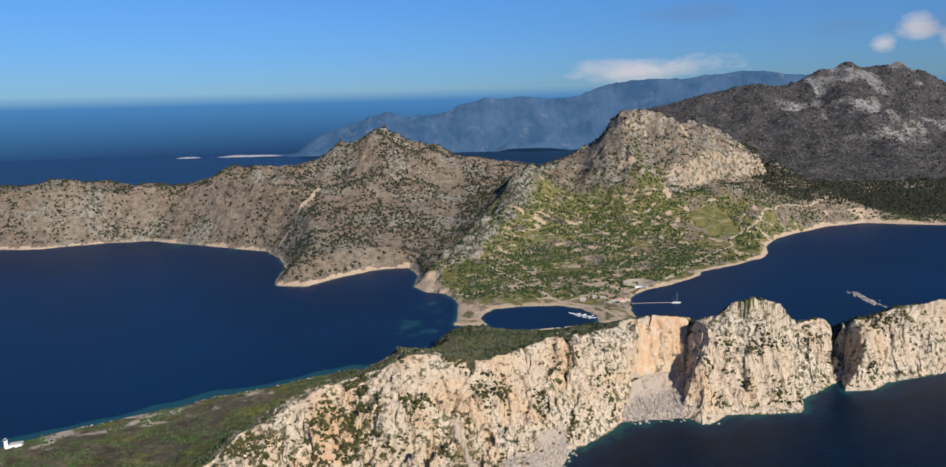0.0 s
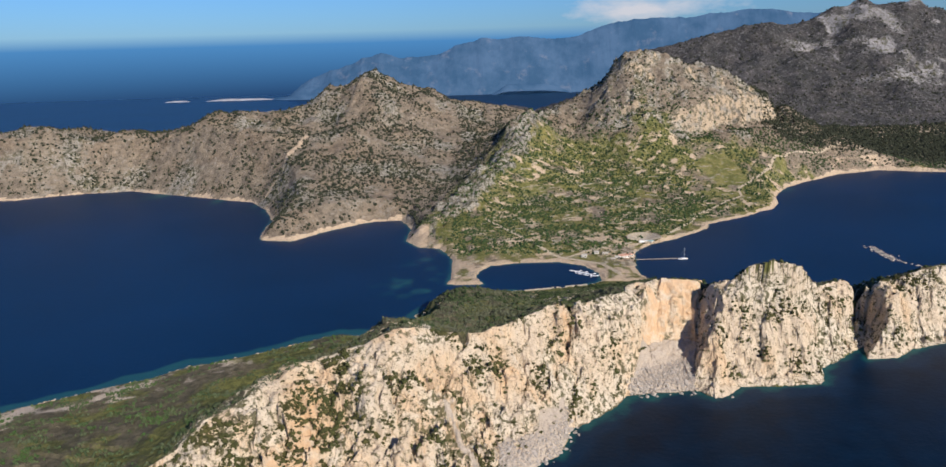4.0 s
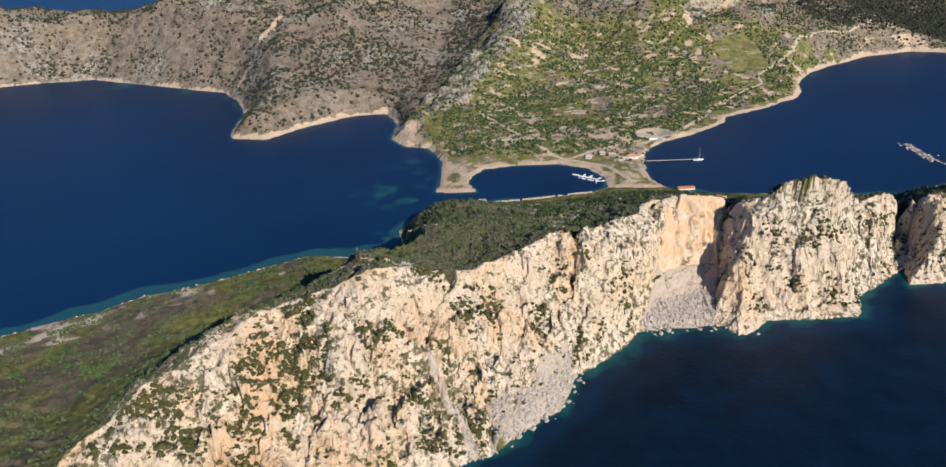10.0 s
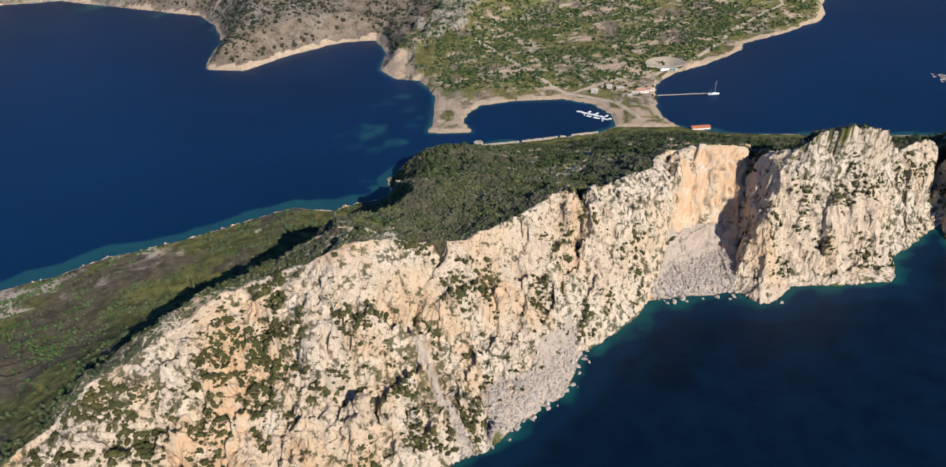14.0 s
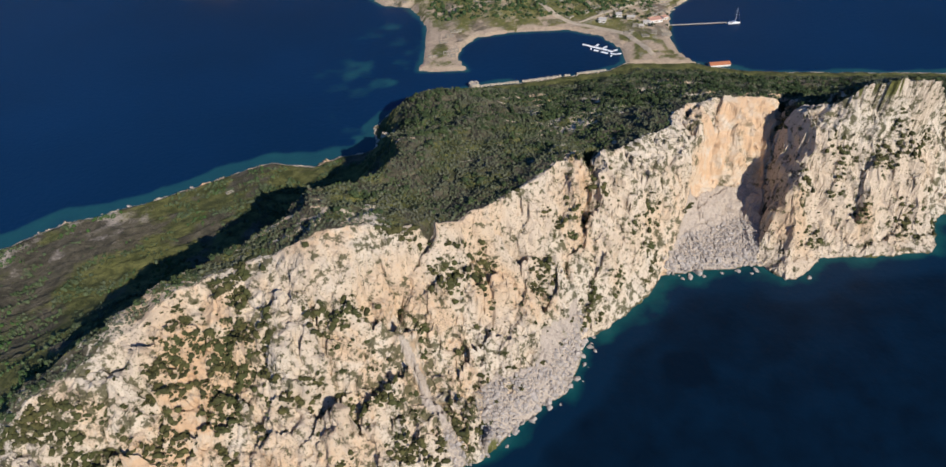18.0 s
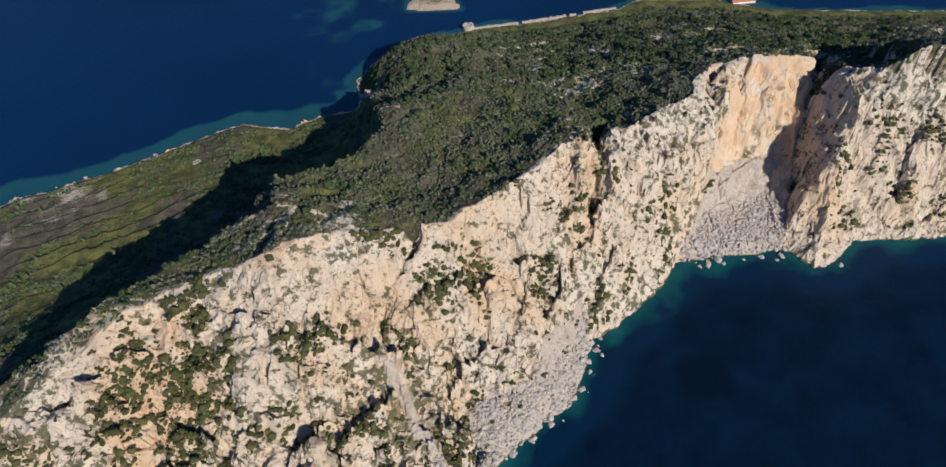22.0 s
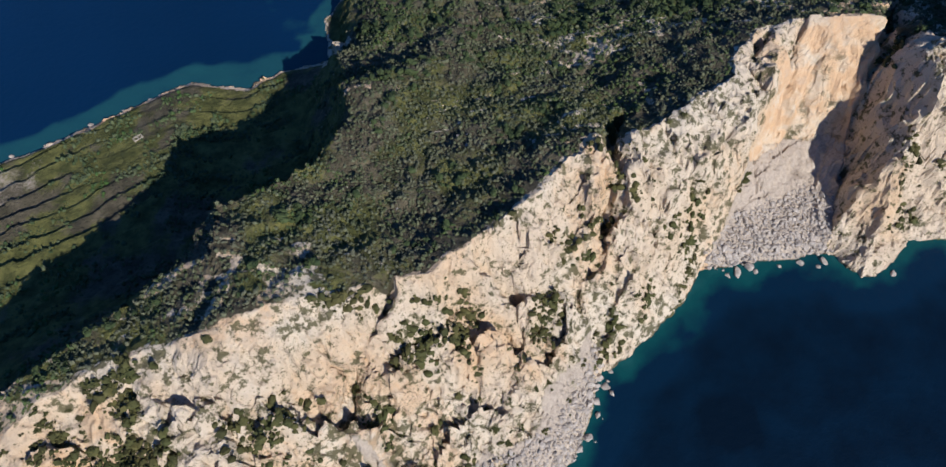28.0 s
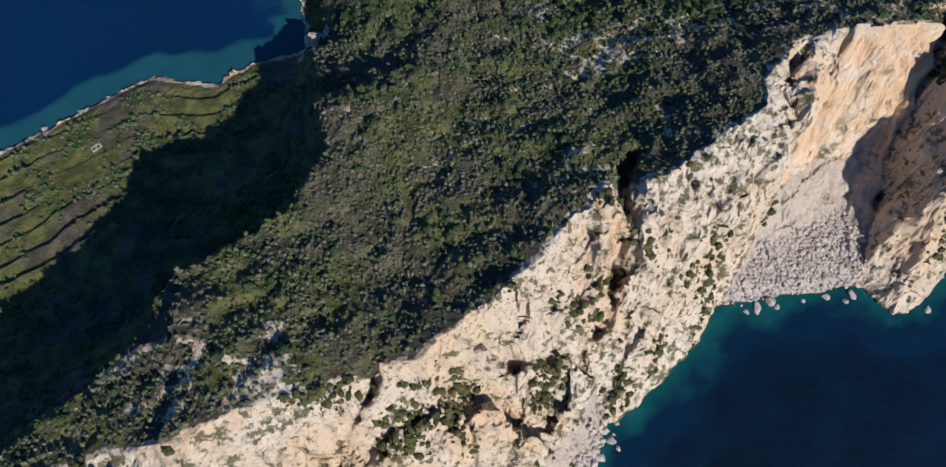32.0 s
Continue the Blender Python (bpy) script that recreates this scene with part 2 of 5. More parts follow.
def foliage_material(name, a, b_, c_, patch=None):
    m, nd, lk, b = material(name, 0.85, 0.2)
    g = nd.new("ShaderNodeNewGeometry")
    r = g.outputs["Random Per Island"]
    n = noise_node(nd, lk, g.outputs["Position"], 0.05, 3)
    col = mixc(nd, lk, ramp(nd, lk, r, 0.1, 0.9), a, b_)
    col = mixc(nd, lk, ramp(nd, lk, n, 0.45, 0.65, 0.8), col, c_)
    if patch:
        wide = noise_node(nd, lk, g.outputs["Position"], 0.024, 4, 0.6)
        col = mixc(nd, lk, mul(nd, lk, ramp(nd, lk, wide, 0.50, 0.60, 0.85), ramp(nd, lk, r, 0.95, 0.35)), col, patch)
    lk.new(col, b.inputs["Base Color"])
    return m


MAT_SCRUB = foliage_material("scrub_leaves", (0.036, 0.046, 0.020), (0.116, 0.122, 0.070), (0.105, 0.104, 0.068), (0.046, 0.074, 0.019))
MAT_TERRACE_LEAF = foliage_material("terrace_leaves", (0.030, 0.048, 0.018), (0.075, 0.095, 0.042), (0.085, 0.095, 0.055), (0.040, 0.085, 0.018))
MAT_SCRUB_DARK = foliage_material("dark_scrub_leaves", (0.022, 0.036, 0.014), (0.05, 0.068, 0.024), (0.035, 0.05, 0.02))
MAT_CLIFF_SCRUB = foliage_material("cliff_scrub_leaves", (0.034, 0.034, 0.012), (0.080, 0.072, 0.024), (0.050, 0.056, 0.018))
MAT_HILL_SCRUB = foliage_material("hill_scrub_leaves", (0.018, 0.023, 0.013), (0.044, 0.046, 0.026), (0.032, 0.035, 0.021))
MAT_GROVE = foliage_material("terrace_scrub_leaves", (0.020, 0.040, 0.014), (0.05, 0.072, 0.022), (0.035, 0.06, 0.02))


def water_material():
    m, nd, lk, b = material("sea_water", 0.42, 0.24)
    b.inputs["IOR"].default_value = 1.33
    p = position(nd)
    at = nd.new("ShaderNodeAttribute")
    at.attribute_name = "depth"
    sp = nd.new("ShaderNodeSeparateColor")
    lk.new(at.outputs["Color"], sp.inputs[0])
    n1 = noise_node(nd, lk, p, 0.045, 5, 0.6)
    n2 = noise_node(nd, lk, p, 0.004, 3)
    deep = mixc(nd, lk, ramp(nd, lk, n2, 0.35, 0.7), (0.0013, 0.0128, 0.040), (0.0019, 0.0168, 0.054))
    # sheltered side lightened, seaward side darkened: uneven sky reflection put into the colour
    deep = mixc(nd, lk, sp.outputs[2], mixc(nd, lk, 1.0, deep, (0.85, 0.92, 0.72), "MULTIPLY"), mixc(nd, lk, 1.0, deep, (1.14, 1.18, 1.10), "MULTIPLY"))
    sh = mul(nd, lk, sp.outputs[0], mul(nd, lk, mul(nd, lk, n1, 0.5, "SUBTRACT"), 0.8), "ADD")
    c = mixc(nd, lk, ramp(nd, lk, sh, 0.16, 0.55), deep, mixc(nd, lk, sp.outputs[2], (0.004, 0.050, 0.054), (0.011, 0.058, 0.072)))
    c = mixc(nd, lk, ramp(nd, lk, sh, 0.60, 1.0), c, (0.016, 0.085, 0.085))
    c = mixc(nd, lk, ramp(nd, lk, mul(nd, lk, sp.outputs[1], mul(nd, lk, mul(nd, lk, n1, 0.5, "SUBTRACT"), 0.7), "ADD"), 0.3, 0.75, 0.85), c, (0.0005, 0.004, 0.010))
    lk.new(c, b.inputs["Base Color"])
    w = mul(nd, lk, noise_node(nd, lk, p, 0.22, 3, 0.6), mul(nd, lk, noise_node(nd, lk, p, 0.9, 3, 0.6), 0.35), "ADD")
    bump(nd, lk, b, w, 0.7, 0.35)
    return m


MAT_SEA = water_material()


# ---- plan of the land: coasts, rims and ridges, in metres ----
def line(*pts):
    return np.array(pts, float)


# the headland: foot of the seaward cliff from west to east, then the sheltered coast back to the west
TOE = line((-330, 400), (-180, 420), (-100, 462), (-30, 497), (21, 523), (45, 547), (68, 563), (79, 588), (84, 602), (103, 614), (125, 632), (143, 655), (157, 658),
           (209, 663), (219, 661), (226, 646), (238, 650), (257, 667), (295, 667), (334, 669), (344, 678), (355, 702), (402, 735), (424, 752), (414, 733), (409, 719), (441, 720),
           (471, 738), (495, 747), (560, 765), (640, 790), (900, 830))
LEE = line((900, 1010), (700, 990), (600, 950), (520, 925), (420, 935), (300, 950), (262, 966), (251, 974), (215, 978), (181, 981), (159, 965), (123, 958), (66, 947), (17, 941), (-29, 923), (-62, 897),
           (-74, 872), (-70, 830), (-99, 822), (-122, 808), (-140, 812), (-160, 818), (-192, 801), (-222, 783), (-247, 769), (-276, 755), (-309, 743), (-338, 719), (-376, 700), (-441, 663), (-490, 630), (-515, 570),
           (-500, 500), (-430, 430), (-330, 400))
RIM = line((-330, 400, 5), (-262, 440, 25), (-225, 490, 48), (-196, 520, 66), (-172, 536, 75), (-153, 556, 79), (-138, 572, 84), (-112, 586, 86), (-89, 588, 93), (-67, 590, 102), (-50, 598, 101), (-20, 609, 92), (8, 617, 88),
           (30, 631, 89), (62, 660, 90), (82, 680, 91), (96, 684, 88), (110, 687, 86), (132, 701, 86), (151, 715, 86), (160, 735, 86), (181, 752, 83), (240, 755, 81), (254, 735, 84), (264, 719, 97), (280, 714, 111), (296, 712, 115), (315, 717, 112), (338, 731, 100), (354, 744, 85),
           (368, 754, 71), (395, 780, 66), (437, 792, 60), (462, 790, 60), (480, 790, 67), (505, 792, 75), (564, 800, 80), (700, 840, 70), (900, 850, 40))
BROW = line((-232, 482), (-205, 532), (-171, 563), (-134, 598), (-115, 611), (-102, 631), (-90, 652), (-62, 671), (-41, 690), (-32, 716), (-40, 752), (-50, 790), (-64, 830))
BROW_CREST = line((-158, 565, 71), (-118, 603, 76), (-89, 646, 79), (-62, 666, 79), (-38, 686, 78), (-24, 716, 72), (-31, 750, 58), (-38, 780, 36))
# the seaward cliff from foot to rim, at stations from west to east: share of the way, share of the height
STATIONS = ((-150, (0, .3, .66, .85, 1), (0, .28, .62, .90, 1)), (-85, (0, .44, .67, .9, 1), (0, .42, .68, .9, 1)), (-40, (0, .2, .44, .7, .8, .9, 1), (0, .2, .42, .66, .73, .9, 1)),
            (15, (0, .09, .36, .47, .57, .67, .8, .93, 1), (0, .10, .20, .28, .42, .55, .68, .9, 1)), (75, (0, .1, .33, .54, .61, .8, 1), (0, .14, .38, .61, .73, .84, 1)),
            (125, (0, .12, .26, .36, .52, .75, 1), (0, .18, .38, .56, .77, .90, 1)), (141, (0, .12, .26, .36, .52, .75, 1), (0, .18, .38, .54, .75, .90, 1)), (151, (0, .08, .45, .66, .80, .92, 1), (0, .08, .22, .37, .74, .94, 1)))
# the mainland: coast from the isthmus eastward, round the back, and home along the western bays
COAST = line((181, 981), (215, 974), (251, 972), (241, 998), (242, 1031), (249, 1073), (262, 1118), (293, 1150), (342, 1178), (412, 1235), (430, 1270), (515, 1318), (590, 1370), (612, 1410), (637, 1475),
             (689, 1548), (754, 1602), (800, 1629), (879, 1687), (997, 1721), (1105, 1680), (1250, 1640), (1700, 1600), (3600, 1500), (3600, 4300), (900, 4300),
             (650, 3300), (350, 2700), (0, 2480), (-400, 2420), (-900, 2250), (-1700, 2150), (-2500, 2050), (-2500, 1800), (-1700, 1700), (-1087, 1653), (-1024, 1687))
COAST_WEST = line((-1024, 1687), (-950, 1709), (-843, 1726), (-760, 1688), (-612, 1617), (-492, 1559), (-439, 1482), (-398, 1381), (-392, 1290), (-379, 1246), (-323, 1232), (-264, 1302), (-194, 1356), (-137, 1358), (-111, 1284),
                  (-118, 1210), (-90, 1173), (-55, 1163), (-33, 1104), (-30, 1040), (-36, 984), (12, 980), (2, 1010), (7, 1035), (27, 1063), (74, 1073), (130, 1074), (166, 1053), (183, 1017), (181, 981))
MAINLAND = np.vstack([COAST, COAST_WEST[1:-1]])
RIDGE_WEST = line((-2400, 1920, 90), (-1700, 1900, 108), (-1259, 1830, 138), (-1100, 1830, 154), (-939, 1845, 118), (-800, 1850, 134), (-690, 1850, 153), (-557, 1850, 178), (-450, 1950, 180), (-360, 2040, 204),
                  (-277, 2089, 227), (-190, 2110, 200), (-110, 2120, 182), (0, 2120, 163), (110, 2120, 121))
SPUR_WEST = line((-277, 2089, 222), (-270, 1850, 160), (-290, 1650, 110), (-330, 1450, 58), (-360, 1270, 14))
RIDGE_TOWN = line((143, 1712, 132), (153, 1760, 142), (218, 1810, 150), (283, 1850, 177), (348, 1850, 216), (388, 1850, 256), (412, 1850, 291), (493, 1860, 281), (590, 1880, 240), (672, 1920, 204), (735, 1960, 172), (790, 1990, 124))
SPUR_TOWN = line((790, 1990, 118), (860, 1920, 106), (915, 1850, 78), (944, 1775, 46))
RIB_TOWN = line((143, 1712, 140), (110, 1620, 112), (50, 1500, 78), (-10, 1370, 48), (-60, 1260, 24), (-85, 1200, 12))
RIDGE_EAST = line((500, 2850, 230), (693, 2800, 286), (886, 2789, 317), (1101, 2760, 370), (1246, 2789, 360), (1340, 2800, 399), (1480, 2800, 450), (1602, 2800, 425), (1721, 2800, 432), (1889, 2789, 375), (2500, 2800, 380), (3500, 2800, 330))


# ---- numeric helpers ----
def hash3(i, j, k):
    n = (i * 374761393 + j * 668265263 + k * 2147483647 * 7 + k * 1274126177) & 0xFFFFFFFF
    n = ((n ^ (n >> 13)) * 1274126177) & 0xFFFFFFFF
    n = n ^ (n >> 16)
    return (n & 0xFFFF) / 65535.0


def vnoise(x, y, z=0.0):
    """Value noise from 0 to 1 on arrays."""
    x, y, z = np.broadcast_arrays(np.asarray(x, float), np.asarray(y, float), np.asarray(z, float))
    i, j, k = np.floor(x).astype(np.int64), np.floor(y).astype(np.int64), np.floor(z).astype(np.int64)
    u, v, w = x - i, y - j, z - k
    u, v, w = (a * a * a * (a * (a * 6 - 15) + 10) for a in (u, v, w))
    r = 0
    for di in (0, 1):
        for dj in (0, 1):
            for dk in (0, 1):
                r = r + hash3(i + di, j + dj, k + dk) * (u if di else 1 - u) * (v if dj else 1 - v) * (w if dk else 1 - w)
    return r


def fbm(x, y, z=0.0, octaves=4, gain=0.5):
    r, a, s = 0, 1.0, 0.0
    for o in range(octaves):
        f = 2.03 ** o
        r = r + a * (vnoise(np.asarray(x) * f + 17.3 * o, np.asarray(y) * f - 9.1 * o, np.asarray(z) * f + 3.7 * o) * 2 - 1)
        s += a
        a *= gain
    return r / s


def ridged(x, y, z=0.0, octaves=4):
    r, a, s = 0, 1.0, 0.0
    for o in range(octaves):
        f = 2.07 ** o
        r = r + a * (1 - np.abs(vnoise(np.asarray(x) * f + 31.7 * o, np.asarray(y) * f + 11.9 * o, np.asarray(z) * f - 5.3 * o) * 2 - 1))
        s += a
        a *= 0.5
    return r / s


def smooth(a, b, x):
    t = np.clip((x - a) / (b - a), 0, 1)
    return t * t * (3 - 2 * t)


def to_line(x, y, pts):
    """Distance to a polyline, and its third column at the nearest point."""
    best = np.full(x.shape, 1e9)
    val = np.zeros(x.shape)
    for p, q in zip(pts[:-1], pts[1:]):
        dx, dy = q[0] - p[0], q[1] - p[1]
        t = np.clip(((x - p[0]) * dx + (y - p[1]) * dy) / (dx * dx + dy * dy + 1e-9), 0, 1)
        d = np.hypot(x - p[0] - t * dx, y - p[1] - t * dy)
        near = d < best
        best = np.where(near, d, best)
        if len(p) > 2:
            val = np.where(near, p[2] + t * (q[2] - p[2]), val)
    return best, val


def ridge_height(x, y, pts, reach, power, round_top=0.0):
    """Height of a range of hills: each stretch of its crest falls off to both sides, and the highest counts."""
    best = np.zeros(x.shape)
    for p, q in zip(pts[:-1], pts[1:]):
        dx, dy = q[0] - p[0], q[1] - p[1]
        t = np.clip(((x - p[0]) * dx + (y - p[1]) * dy) / (dx * dx + dy * dy + 1e-9), 0, 1)
        d = np.hypot(x - p[0] - t * dx, y - p[1] - t * dy)
        d = np.hypot(d, round_top) - round_top
        best = np.maximum(best, (p[2] + t * (q[2] - p[2])) * np.clip(1 - d / reach, 0, 1) ** power)
    return best


def facets(x, y, z, seed=0):
    """Broken rock: cells, each with its own step and its own tilt (about -1 to 1)."""
    i, j = np.floor(x).astype(np.int64), np.floor(y).astype(np.int64)
    best, val = np.full(x.shape, 9.0), np.zeros(x.shape)
    for di in (-1, 0, 1):
        for dj in (-1, 0, 1):
            ci, cj = i + di, j + dj
            px, py = ci + hash3(ci, cj, seed), cj + hash3(ci, cj, seed + 1)
            d = (x - px) ** 2 + (y - py) ** 2
            v = (hash3(ci, cj, seed + 2) - 0.5) * 1.1 + (hash3(ci, cj, seed + 3) - 0.5) * 2.4 * (x - px) + (hash3(ci, cj, seed + 4) - 0.5) * 2.4 * (y - py)
            near = d < best
            best, val = np.where(near, d, best), np.where(near, v, val)
    return val


def inside(x, y, poly):
    r = np.zeros(x.shape, bool)
    for p, q in zip(poly, np.roll(poly, -1, axis=0)):
        if p[1] != q[1]:
            r ^= ((p[1] > y) != (q[1] > y)) & (x < (q[0] - p[0]) * (y - p[1]) / (q[1] - p[1]) + p[0])
    return r


HEADLAND = np.vstack([TOE, LEE[:-1]])
FRONT = np.vstack([TOE, RIM[::-1, :2]])
HOLLOW = np.vstack([BROW, LEE[LEE[:, 0] < -69][1:], RIM[:3, :2]])


def headland(x, y):
    """Height of the headland and its cover: rock, grass, sand, stain."""
    x, y = x + 2.6 * fbm(x / 11, y / 11, 0.4, 3), y + 2.6 * fbm(x / 11, y / 11, 5.4, 3)
    wx = x + 5 * fbm(x / 23, y / 23, 1.5, 3)
    wy = y + 5 * fbm(x / 23, y / 23, 8.5, 3)
    land = inside(x, y, HEADLAND)
    d_toe, _ = to_line(x, y, TOE)
    d_lee, _ = to_line(x, y, LEE)
    d_rim, z_rim = to_line(x, y, RIM)
    z_rim = z_rim + 3.2 * fbm(x / 13, y / 13, 3.9, 3)
    front = inside(x, y, FRONT)
    # the seaward cliff: a foot of scree, then walls, buttresses and gullies
    s = d_toe / (d_toe + d_rim + 1e-6)
    bumpy = ridged(wx / 34, wy / 34, 3.3, 4) - 0.62
    xs = x - 0.55 * np.clip(y - 660, 0, 90) * smooth(90, 135, x)
    gully_x = 211 + 0.36 * np.clip(y - 664, 0, 120)
    slab = smooth(141, 151, xs) * (x < gully_x)
    prof = np.zeros(x.shape)
    for k, (sx, way, up) in enumerate(STATIONS):
        lo = STATIONS[k - 1][0] if k else -1e6
        hi = STATIONS[k + 1][0] if k + 1 < len(STATIONS) else 1e6
        share = np.clip(np.minimum((xs - lo) / (sx - lo) if k else 1.0, (hi - xs) / (hi - sx) if hi < 1e5 else 1.0), 0, 1)
        prof = prof + share * np.interp(s, way, up)
    h_wall = z_rim * prof
    # the great buttress: one steep face over a low foot, rising out of the gully beside the slab
    face = np.where(d_toe < 9, 0.9 * d_toe, 8 + 2.25 * (d_toe - 9))
    crown = z_rim * (0.90 + 0.10 * s)
    face = np.minimum(face, crown) - 9 * np.exp(-np.abs(face - crown) / 9)
    east = x > gully_x
    h_face = np.where(east, np.minimum(face, h_wall + 2.5 * np.clip(x - gully_x, 0, 3) + 1.25 * (x - gully_x)), h_wall)
    pillar = smooth(2, 14, x - gully_x)
    foot = smooth(0.40, 0.20, s + 0.22 * fbm(x / 12, y / 12, 2.0, 3)) * smooth(2, 26, x) * (1 - smooth(74, 92, x))
    rough = np.sin(np.clip(s, 0, 1) * math.pi) ** 0.7 * (1 - 0.85 * foot)
    strike, dip = 0.83 * wx + 0.55 * wy, 0.55 * wx - 0.83 * wy
    rills = ridged(strike / 17, dip / 60, 2.7, 3) - 0.6
    lean = ridged((0.93 * wx - 0.36 * wy) / 15, (0.36 * wx + 0.93 * wy) / 46, 4.7, 3) - 0.6
    cracks = smooth(0.90, 0.985, ridged(strike / 26 + 0.3 * fbm(x / 14, y / 14, 0.3, 2), dip / 120, 7.7, 1))
    h_front = h_face + rough * ((1 - 0.85 * slab) * (1 - 0.45 * pillar) * (15 * bumpy + 4 * rills + 7 * facets(strike / 33, dip / 27, 0, 31) + 5 * fbm(x / 9, y / 9, 2.2, 4)) + 3.0 * pillar * lean + 6 * pillar * facets(x / 26, y / 17, 0, 41) - (5 - 3 * slab) * cracks * (1 - pillar)
                                + (1 - 0.88 * slab) * (6.5 * facets(strike / 14, dip / 17, 0, 3) + 1.9 * facets(strike / 5.5, dip / 7, 0, 11)) + 1.2 * fbm(x / 4, y / 4, 6.1, 3))
    # vegetated back, falling to the harbours
    u = d_lee / (d_lee + d_rim + 1e-6)
    crest = ridge_height(x, y, BROW_CREST, 240, 0.7, 10) * (1 - smooth(20, 110, x))
    h_back = np.maximum(z_rim * np.clip(u - 0.04, 0, 1) ** (0.50 + 0.57 * smooth(-40, 110, x)) / 0.975, crest * smooth(0, 105, d_lee)) + smooth(0, 40, d_lee) * smooth(0, 12, d_rim) * (4.5 * fbm(x / 40, y / 40, 4.4, 4) + 1.9 * fbm(x / 8, y / 8, 1.1, 3))
    # the shaded hollow and the terrace west of the brow
    d_brow, _ = to_line(x, y, BROW)
    hollow = inside(x, y, HOLLOW)
    width = 36 + 60 * smooth(-100, -240, x)
    shelf = 1.5 + 2.5 * smooth(0, 9, d_lee) + 0.13 * d_lee + 0.7 * fbm(x / 22, y / 22, 7.7, 4) * smooth(4, 20, d_lee)
    tread = (d_lee + 7.0 * fbm(x / 55, y / 55, 2.0, 3)) / 14
    step = np.clip(2.3 + 3.0 * fbm(x / 34, y / 34, 5.2, 2), 0.2, 4.2) * (np.floor(tread) + smooth(0.80, 0.97, tread - np.floor(tread)) - 0.9 * tread)
    fall = np.clip(1 - d_brow / width, 0, 1) ** 1.45
    h_hollow = shelf + step * smooth(4, 9, d_lee) * (1 - fall) + np.maximum(h_back - shelf, 0) * fall
    # bluff at the north-west corner
    blf = 25 * np.exp(-(((x + 58) / 8) ** 4 + ((y - 818) / 9) ** 4))
    h = np.where(front, h_front, np.where(hollow, h_hollow, h_back))
    h = np.maximum(h, np.where(hollow, 0, blf))
    # clefts beside the great buttress
    for cleft, deep, wide in ((line((240, 738), (249, 757), (258, 780)), 24, 4.5), (line((216, 676), (223, 694), (231, 716), (239, 738)), 12, 2.2), (line((412, 728), (424, 757), (440, 800), (455, 840)), 48, 7),
                              (line((80, 634), (88, 652), (92, 666), (92, 680), (95, 692), (100, 701)), 17, 3.0), (line((31, 626), (43, 618), (56, 621), (71, 625)), 11, 2.6),
                              (line((-8, 612), (-17, 598), (-25, 583), (-31, 570)), 11, 2.4), (line((180, 750), (168, 730)), 8, 1.8), (line((196, 750), (189, 738)), 6, 1.6), (line((-162, 536), (-150, 528)), 9, 3), (line((-64, 532), (-55, 537), (-44, 534)), 24, 5.0), (line((4, 550), (14, 546)), 10, 3)):
        dc, _ = to_line(0.35 * x + 0.65 * wx, 0.35 * y + 0.65 * wy, cleft)
        h = h - deep * np.clip(0.75 + 1.1 * fbm(x / 10, y / 10, 7.1, 2), 0.1, 1.3) * np.exp(-(dc / (wide * 1.25)) ** 2) * smooth(3, 40, h)
    # two towers at the cliff's foot
    for px, py, pz, pr in ((-53, 523, 45, 9), (-58, 514, 38, 10), (6, 541, 28, 5), (12, 537, 24, 6), (-26, 528, 27, 6), (22, 528, 14, 5)):
        h = np.maximum(h, pz * (1 - (np.hypot(x - px, y - py) / pr) ** 3.0) + 3 * fbm(x / 4, y / 4, 5.5, 3))
    d = np.minimum(d_toe, d_lee)
    h = np.where(land, np.maximum(h, 0.5 + 0.15 * np.minimum(d, 8)), -np.minimum(0.25 * d + 0.4, 6))
    rim_edge = 3.5 * fbm(x / 11, y / 11, 9.9, 3)
    rock = np.where(front | (d_rim < 1.5 + 0.8 * rim_edge), 0.95, 0.0)
    rock = np.maximum(rock, np.where(hollow & (d_brow < 22), 0.34, 0))
    rock = np.maximum(rock, 0.95 * (blf > 2) * (x < -49))
    rock = np.maximum(rock, np.where(d_lee < np.where(hollow, 4, 1.5) + rim_edge, 0.75, 0))
    ledge = ridged(x / 15, y / 9, 4.0, 4) + 0.35 * fbm(x / 60, y / 60, 8.0, 2) + 0.12 * np.exp(-d_rim / 25)
    rock = np.where(~front & ~hollow & (d_lee > 60), np.maximum(rock, 0.78 * smooth(0.86, 0.94, ledge)), rock)
    grass = np.clip(0.40 + 0.75 * fbm(x / 28, y / 28, 5.0, 4), 0, 1)
    margin = smooth(30, 16, d_lee + 9 * fbm(x / 20, y / 20, 1.9, 3)) * (d_lee > 3) * (y > 835)
    grass = np.maximum(grass, 0.95 * margin)
    grass = np.where(hollow, np.clip(grass + 0.45 * smooth(-280, -220, x) * np.clip(1 + 2 * fbm(x / 20, y / 20, 3.3, 3), 0, 1.4), 0, 1), grass)
    bare = np.clip(1.5 * np.exp(-(((x + 268) / 50) ** 2 + ((y - 706) / 24 - 0.35 * (x + 268) / 24) ** 2)) + 0.6 * fbm(x / 14, y / 14, 6.6, 3) - 0.2, 0, 1) * hollow
    grass = grass * (1 - bare)
    scree = slab * smooth(0.68, 0.60, s + 0.06 * fbm(x / 8, y / 8, 1.0, 3)) + foot
    gully = np.exp(-((strike - 288) / 6) ** 2) * smooth(0.66, 0.54, s) * (x > -60) * (x < 40)
